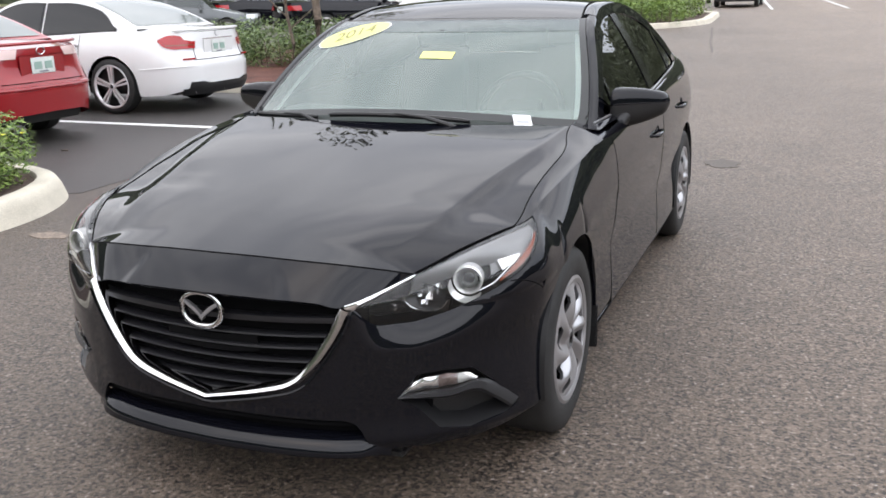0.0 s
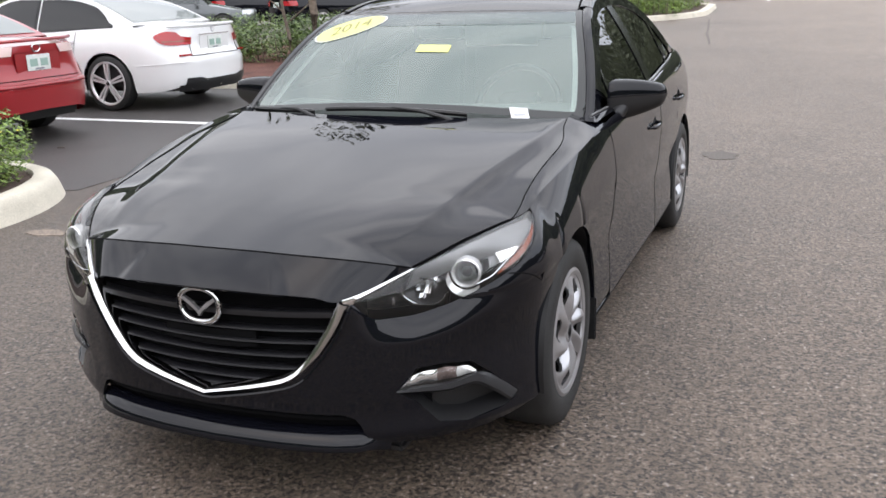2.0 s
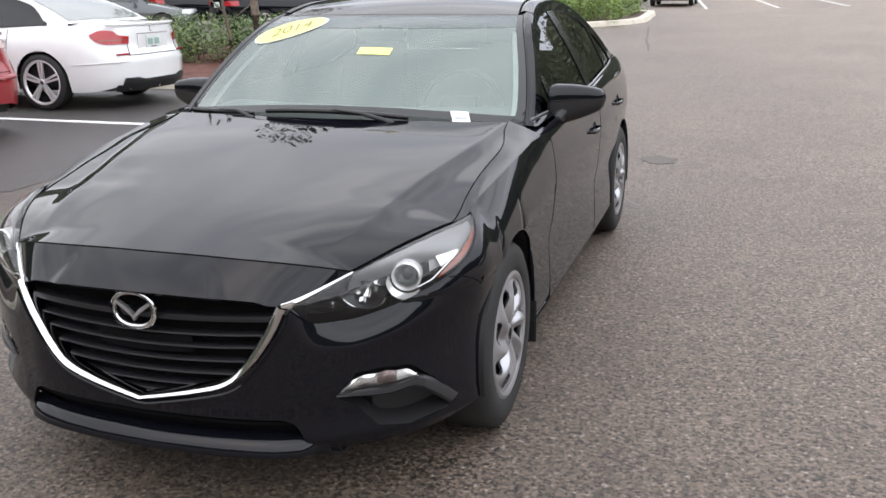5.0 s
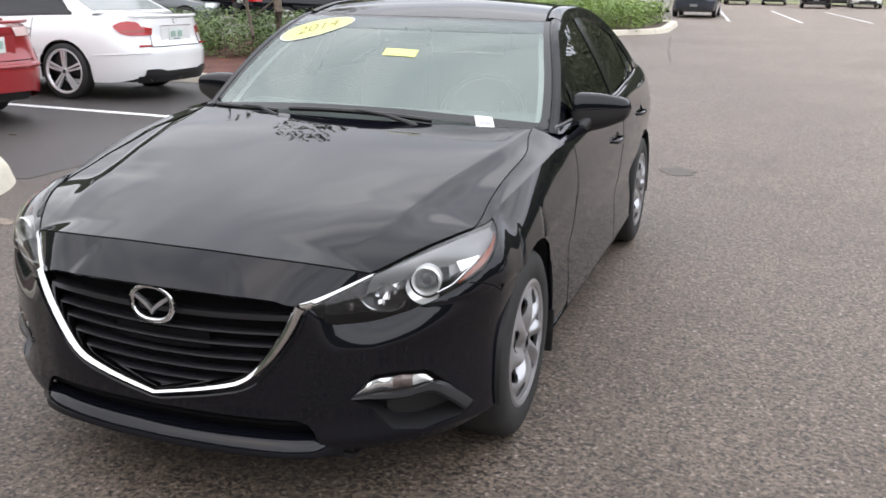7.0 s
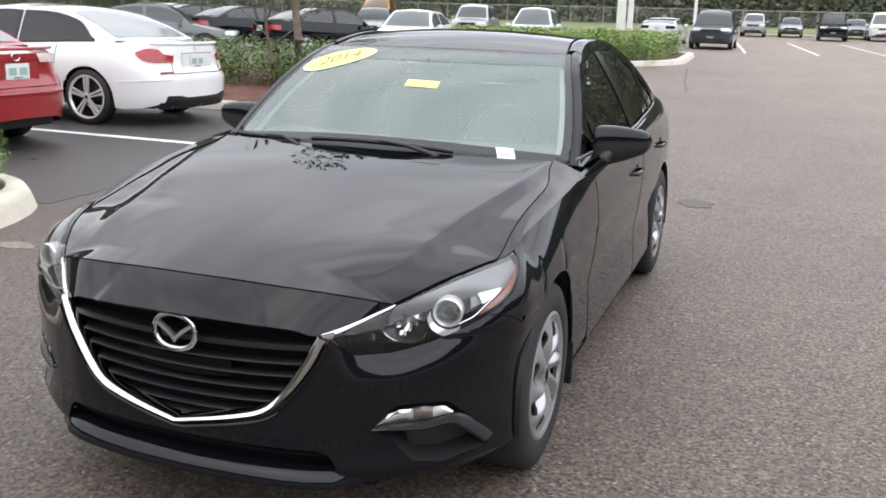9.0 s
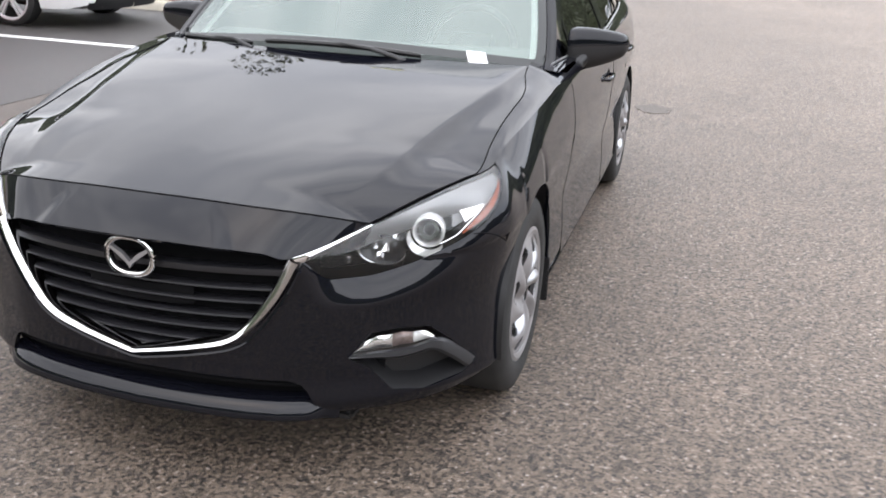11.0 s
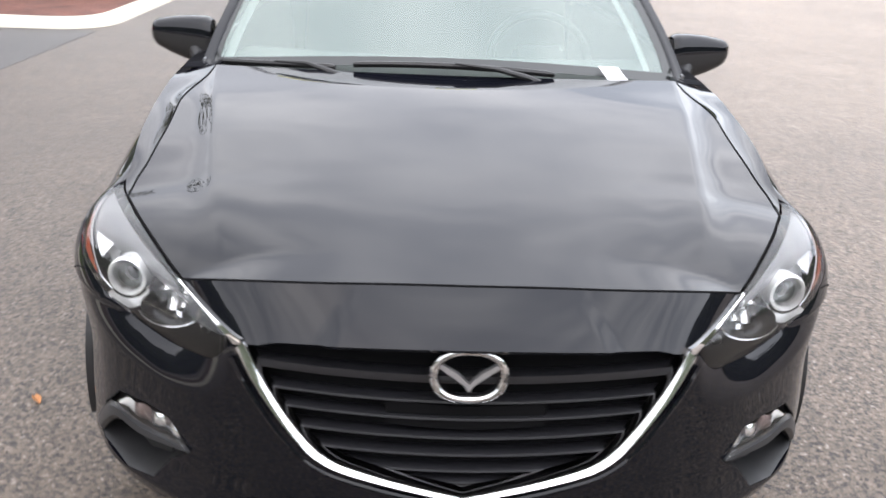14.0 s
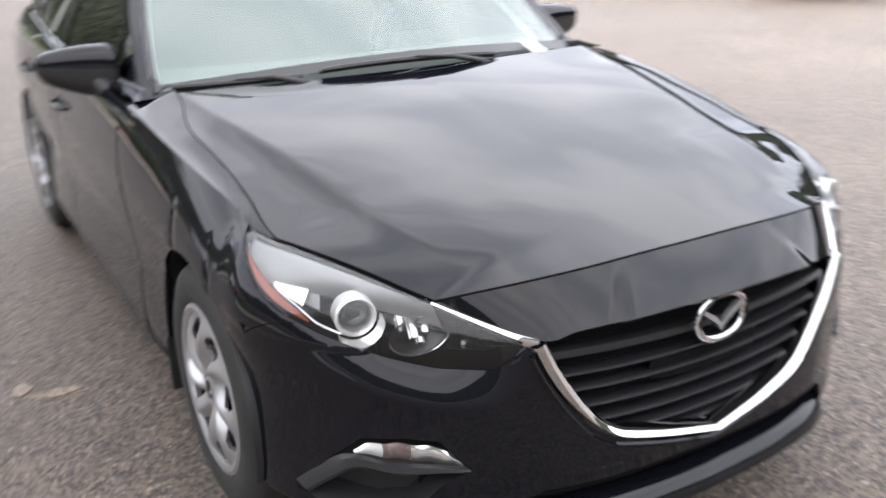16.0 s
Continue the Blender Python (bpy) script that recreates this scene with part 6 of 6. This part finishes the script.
for sx in (1, -1):
    part("rear_reflector", box(bmesh.new(), (sx * 0.60, tail_y(0.60, 4.91, 1.88, 0.66) + 0.004, 0.67), (0.20, 0.016, 0.022), 0.004, Matrix.Rotation(sx * -0.22, 3, "Z")), RED_LAMP, white)
    part("bumper_crease", tube([Vector((sx * (w_wall(y, 0.585).x + 0.001), w_wall(y, 0.585).y, 0.585 - 0.05 * (4.88 - y))) for y in steps(4.28, 4.86, 16)], 0.006, 6), WHITE_PAINT, white)
    part("exhaust_tip", placed(lathe([(-0.10, 0.034), (0.0, 0.036), (0.004, 0.032), (-0.05, 0.030)], 20), pose(sx * 0.52, 4.83, 0.27, 0, 0, 90)), CHROME, white, "chrome exhaust tip")
    part("trunk_gap", tube([(sx * (0.50 - 0.03 * (z - 0.66) / 0.3), tail_y(0.50, 4.91, 1.88, z) + 0.001, z) for z in steps(0.66, 0.80, 6)], 0.004, 5), GAP_DARK, white)
    part("door_handle", box(bmesh.new(), (sx * 0.925, 3.25, 0.86), (0.03, 0.20, 0.03), 0.01), WHITE_PAINT, white)
    part("door_gap", tube([Vector((sx * (w_wall(3.35, z).x + 0.001), 3.35, z)) for z in steps(0.3, 0.98, 10)], 0.004, 5), GAP_DARK, white)
part("trunk_gap", tube([(x, tail_y(x, 4.91, 1.88, 0.655) + 0.001, 0.655) for x in steps(-0.52, 0.52, 24)], 0.005, 5), GAP_DARK, white)
part("plate_recess", box(bmesh.new(), (0, 4.908 + tail_lean(0.80), 0.80), (0.62, 0.012, 0.20), 0.005), WHITE_PAINT, white, "plate recess in the trunk lid")
part("plate_bar_trim", box(bmesh.new(), (0, 4.918 + tail_lean(0.90), 0.905), (0.64, 0.016, 0.012), 0.004), CHROME, white, "thin chrome line over the plate")
part("trunk_edge", tube([(x, tail_y(x, 4.91, 1.88, 1.0) - 0.03, 1.022) for x in steps(-0.72, 0.72, 24)], [0.006] + [0.020] * 23 + [0.006], 8), WHITE_PAINT, white)


def valance(y, q):
    """The black lower valance, rising in a step towards the car's middle."""
    high = 0.30 + 0.085 * smooth_step((y - 4.80) / 0.03) - 0.03 * smooth_step((y - 4.893) / 0.01)
    return w_wall(y, 0.215 + (high - 0.215) * q) + Vector((0.004, 0.008, 0))


part("rear_diffuser", mirrored(grid(valance, steps(4.76, 4.91, 24), steps(0, 1, 6))), BLACK_PLASTIC, white, "black lower rear valance")
part("badge", placed(lathe([(0.006, 0.0), (0.006, 0.034), (0.0, 0.040)], 24), pose(0, 4.914 + tail_lean(0.96), 0.965, 0, 0, 90)), INK, white, "round badge as a plain disc")

LAMP_PINK = material("pale_lamp", (0.75, 0.55, 0.52), 0.25, coat=1.0)
red, r_wall, r_belt = vehicle("red_sedan", "red family sedan parked in a bay, tail to the aisle", parked(-5.76, 5.45, 4.81), RED_PAINT, 4.81, 1.82, 1.47, "sedan", 2.775, 1.06, 0.33, 2, corner=7)
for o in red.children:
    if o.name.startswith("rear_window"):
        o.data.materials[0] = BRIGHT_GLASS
lamp_patch(red, r_wall, "tail_light", 4.70, 4.800, 0.90, 0.99, LAMP_PINK, 0.008, "clear and red tail light on the corner", 14)
lamp_patch(red, r_wall, "tail_light_red", 4.45, 4.68, 0.88, 0.98, RED_LAMP, 0.009, "red outer part of the tail light", 10)
rear_number_plate(red, 4.81, 0.82, tail_lean(0.82))
part("plate_recess", box(bmesh.new(), (0, 4.808 + tail_lean(0.82), 0.82), (0.60, 0.012, 0.21), 0.006), RED_PAINT, red)
part("trunk_edge", tube([(x, tail_y(x, 4.81, 1.82, 1.0) - 0.05, 1.04) for x in steps(-0.72, 0.72, 24)], [0.006] + [0.018] * 23 + [0.006], 8), RED_PAINT, red)
part("badge", placed(tube([(0.0, 0.055 * math.cos(2 * math.pi * i / 24), 0.038 * math.sin(2 * math.pi * i / 24)) for i in range(24)], 0.006, 6, True), pose(0, 4.818 + tail_lean(0.965), 0.965, 0, 0, 90)), CHROME, red, "oval badge as a plain ring")
part("trunk_gap", tube([(x, tail_y(x, 4.81, 1.82, 0.66) + 0.001, 0.66) for x in steps(-0.55, 0.55, 20)], 0.004, 5), GAP_DARK, red)
part("bumper_ledge", tube([(x, tail_y(x, 4.81, 1.80, 0.6) - 0.022, 0.60) for x in steps(-0.78, 0.78, 30)], 0.028, 8), RED_PAINT, red)

HEADLIGHT_FAR = material("clear_headlight_far", (0.55, 0.57, 0.58), 0.2, 0.3, coat=1.0)
PAINTS = {"white": WHITE_PAINT, "black": BLACK_PAINT, "silver": material("silver_car_paint", (0.45, 0.46, 0.47), 0.3, 0.6, coat=1.0), "blue": material("dark_blue_car_paint", (0.030, 0.036, 0.05), 0.3, 0.3, coat=1.0), "grey": material("grey_car_paint", (0.10, 0.11, 0.115), 0.3, 0.4, coat=1.0), "olive": material("olive_car_paint", (0.06, 0.065, 0.045), 0.3, 0.3, coat=1.0), "orange": material("orange_car_paint", (0.72, 0.30, 0.03), 0.35, coat=1.0), "teal": material("blue_grey_car_paint", (0.12, 0.15, 0.17), 0.3, 0.4, coat=1.0)}
FAR = [("parked_van", "orange-yellow van in the rows behind the bed", "orange", -20.6, 47.0, 10, "suv", 4.8, 1.95, 2.25), ("parked_suv", "dark blue SUV parked nose on across the lot", "blue", -2.08, 44.2, 0, "suv", 4.75, 1.93, 1.66), ("parked_coupe", "white sports car seen from behind by the hedge", "white", -4.9, 48.0, 178, "coupe", 4.6, 1.87, 1.32),
       ("parked_suv", "silver compact SUV by the far fence", "silver", -1.5, 72.4, 0, "suv", 4.4, 1.74, 1.62), ("parked_sedan", "blue-grey sedan by the far fence", "teal", 1.1, 73.8, 0, "sedan", 4.5, 1.72, 1.45),
       ("parked_suv", "black SUV parked nose on by the fence", "black", 3.77, 67.0, 0, "suv", 4.7, 1.88, 1.72), ("parked_sedan", "dark sedan beside a white pickup", "grey", 5.6, 75.0, 0, "sedan", 4.6, 1.8, 1.45),
       ("parked_pickup", "white pickup truck in the far bays", "white", 7.1, 70.8, 0, "pickup", 5.6, 1.98, 1.85), ("parked_sedan", "white sedan facing the camera behind the black car", "white", -9.7, 25.6, 8, "sedan", 4.7, 1.8, 1.46),
       ("parked_sedan", "white sedan facing the camera behind the black car", "white", -8.2, 34.6, 6, "sedan", 4.7, 1.86, 1.62), ("parked_suv", "silver SUV facing the camera in the rows behind", "silver", -13.3, 42.2, 8, "suv", 4.6, 1.85, 1.66),
       ("parked_sedan", "dark sedan in the rows behind the bed", "blue", -16.6, 37.6, 20, "sedan", 4.7, 1.83, 1.46), ("parked_sedan", "black sedan seen from behind the bed, red lamps", "black", -16.6, 27.0, 155, "sedan", 4.8, 1.84, 1.46),
       ("parked_sedan", "grey sedan beyond the white sedan", "grey", -16.0, 21.0, 120, "sedan", 4.7, 1.84, 1.46), ("parked_sedan", "dark sedan behind the hedge, red lamps", "black", -12.3, 24.6, 150, "sedan", 4.7, 1.84, 1.46),
       ("parked_sedan", "black sedan in the row beyond the bed", "black", -20.5, 29.5, 155, "sedan", 4.7, 1.84, 1.46), ("parked_sedan", "grey sedan in the row beyond the bed", "silver", -24.5, 33.0, 150, "sedan", 4.7, 1.84, 1.46),
       ("parked_suv", "olive SUV parked tail out along the aisle", "olive", 12.8, 14.3, 90, "suv", 4.7, 1.88, 1.7), ("parked_sedan", "dark grey sedan parked tail out along the aisle", "grey", 12.8, 11.6, 90, "sedan", 4.7, 1.84, 1.46),
       ("parked_sedan", "silver sedan parked tail out along the aisle", "silver", 12.8, 8.9, 90, "sedan", 4.7, 1.84, 1.46)]
for name, label, paint, x, y, turn, kind, L, Wd, Hh in FAR:
    m = pose(x, y, ground_z(y), 0, 0, turn) @ pose(0, -L / 2, 0)
    v, wall, belt = vehicle(name, label, m, PAINTS[paint], L, Wd, Hh, kind, 0.59 * L, 0.22 * L, 0.36 if kind in ("suv", "pickup") else 0.32)
    zl = 0.80 if kind in ("suv", "pickup") else 0.62
    lamp_patch(v, wall, "headlight", 0.02, 0.34, zl, zl + 0.13, HEADLIGHT_FAR, 0.008, "clear headlight", 8)
    zt = belt(L) - 0.22
    lamp_patch(v, wall, "tail_light", L - 0.26, L - 0.012, zt, zt + 0.14, LAMP_DARK if kind == "coupe" else RED_LAMP, 0.008, "dark tail light" if kind == "coupe" else "red tail light", 8)
    grille_far = part("front_grille", box(bmesh.new(), (0, 0.012, zl + 0.01), (0.84, 0.03, 0.15), 0.02), BLACK_PLASTIC, v)
    part("grille_bar", box(bmesh.new(), (0, -0.006, zl + 0.075), (0.86, 0.02, 0.025), 0.006), ALLOY, grille_far, "bright grille bar")
    part("lower_intake", box(bmesh.new(), (0, 0.010, 0.40), (1.15, 0.03, 0.16), 0.03), BLACK_PLASTIC, v)
    part("front_plate", box(bmesh.new(), (0, -0.008, 0.52), (0.32, 0.01, 0.11), 0.004), BEZEL, v)
    part("bumper_trim", mirrored(grid(lambda yy, q: wall(yy, 0.24 + 0.12 * q) + Vector((0.004, -0.006, 0)), steps(0.0, 0.22, 10), (0, 1))), BLACK_PLASTIC, v)
    rear_number_plate(v, L, zt + 0.03)


# ---- small things ----
def on_glass(x, y, off):
    """A point on the windshield's outer face, lifted off by a little."""
    return Vector((x, y, top_z(x, y))) + Vector((0, -0.45, 0.9)).normalized() * off


STICKER_AT, STICKER_ALONG, STICKER_UP = Vector((-0.455, 2.026)), Vector((0.962, 0.274)), Vector((-0.274, 0.962))


def on_sticker(u, v, off):
    p = STICKER_AT + STICKER_ALONG * u + STICKER_UP * v
    return on_glass(p.x, p.y, off)


def sticker_oval(k, off):
    return grid(lambda a, r: on_sticker(0.176 * k * r * math.cos(a), 0.080 * k * r * math.sin(a), off), [2 * math.pi * i / 48 for i in range(49)], (0.02, 0.4, 0.7, 1.0))


STICKER_YELLOW = material("pale_yellow_sticker", (0.72, 0.71, 0.26), 0.45, stain=0.04, stain_scale=15)
DIGITS = material("olive_print", (0.25, 0.25, 0.07), 0.5)
part("sticker_edge", sticker_oval(1.0, 0.0035), PAPER, windshield, "white edge of the oval sticker")
part("sticker", sticker_oval(0.965, 0.0045), STICKER_YELLOW, windshield, "oval pale yellow year sticker")
font = bpy.data.curves.new("year", "FONT")
font.body, font.size, font.align_x, font.align_y, font.shear = "2014", 0.098, "CENTER", "CENTER", 0.15
text = bpy.data.objects.new("year", font)
digits = bpy.data.meshes.new_from_object(text)
bpy.data.objects.remove(text)
for v in digits.vertices:
    v.co = on_sticker(v.co.x, v.co.y, 0.0055)
digits.materials.clear()
digits.materials.append(DIGITS)
digits.name = "sticker_digits"
year = new("sticker_digits", digits)
year.parent = windshield

# a slip of paper against the foot of the screen
slip = thing("paper_slip", "small white paper slip with grey print lying against the windshield", "paper")


def slip_sheet(u0, u1, v0, v1, off):
    def point(u, v):
        p = Vector((0.510 + 0.067 * u - 0.030 * v, 1.462 + 0.020 * u + 0.058 * v))
        return on_glass(p.x, p.y, off + 0.006 * (1 - v) * u)
    return grid(point, steps(u0, u1, 4), steps(v0, v1, 4))


part("sheet", thicken(slip_sheet(0, 1, 0, 1, 0.020), 0.0012, CAR_MIDDLE), PAPER, slip)
INK_GREY = material("grey_print", (0.45, 0.46, 0.48), 0.6)
for v0, v1, u1 in ((0.36, 0.50, 0.86), (0.56, 0.62, 0.80)):
    part("print_bar", slip_sheet(0.16, u1, v0, v1, 0.0222), INK_GREY, slip)

# stains and litter on the asphalt
def blot(cx, cy, rx, ry, seed, n=40):
    r = random.Random(seed)
    k = [r.uniform(0.5, 1.1) for _ in range(n)]
    k = [(k[i - 1] + k[i] + k[(i + 1) % n]) / 3 for i in range(n)]
    return [(cx + rx * k[i] * math.cos(2 * math.pi * i / n), cy + ry * k[i] * math.sin(2 * math.pi * i / n)) for i in range(n)]


ground_patch("oil_stain", blot(0.90, 6.0, 0.19, 0.20, 3), STAIN, "dark oil stain on the asphalt", "stain")
ground_patch("tar_seam", [(-0.44, 17.4), (-0.40, 17.4), (-0.52, 18.6), (-0.80, 20.6), (-0.94, 22.4), (-1.18, 24.6), (-1.36, 26.6), (-1.40, 26.6), (-1.23, 24.6), (-0.98, 22.4), (-0.84, 20.6), (-0.57, 18.6)], STAIN, "dark filled crack in the asphalt", "crack")


def dry_leaf(name, label, at, turn, size, mat):
    bm = grid(lambda u, v: (size * 0.42 * v * math.sin(math.pi * (0.08 + 0.84 * u)) ** 0.8, size * (u - 0.5) * 2, 0.004 + 0.25 * size * (v * v) + 0.1 * size * math.sin(3 * u)), steps(0, 1, 8), steps(-1, 1, 4))
    ob = solo(name, thicken(bm, 0.0008, (0, 0, -1)), mat, label, "leaf", group="dry leaves")
    ob.matrix_basis = pose(at[0], at[1], ground_z(at[1]), 0, 0, turn)
    return ob


LEAF_DRY = material("dry_leaf_brown", (0.36, 0.15, 0.05), 0.7, grain=0.3, grain_scale=120)
SCUFF = material("pale_scuff", (0.205, 0.163, 0.130), 0.8, grain=0.45, grain_scale=70, stain=0.3, stain_scale=12, bump=0.4)
for cx, cy, rx, ry, seed in ((-1.15, 1.78, 0.085, 0.035, 11), (-1.24, 1.86, 0.04, 0.05, 12), (-2.95, 2.45, 0.16, 0.10, 13)):
    ground_patch("pale_scuff", blot(cx, cy, rx, ry, seed), SCUFF, "pale dusty scuff on the asphalt", "stain")
dry_leaf("dry_leaf", "curled orange-brown dry leaf on the asphalt", (-1.215, 1.07), 35, 0.028, LEAF_DRY)
dry_leaf("dry_leaf", "curled dark dry leaf in the parking bay", (-5.37, 5.12), 110, 0.035, BARK)
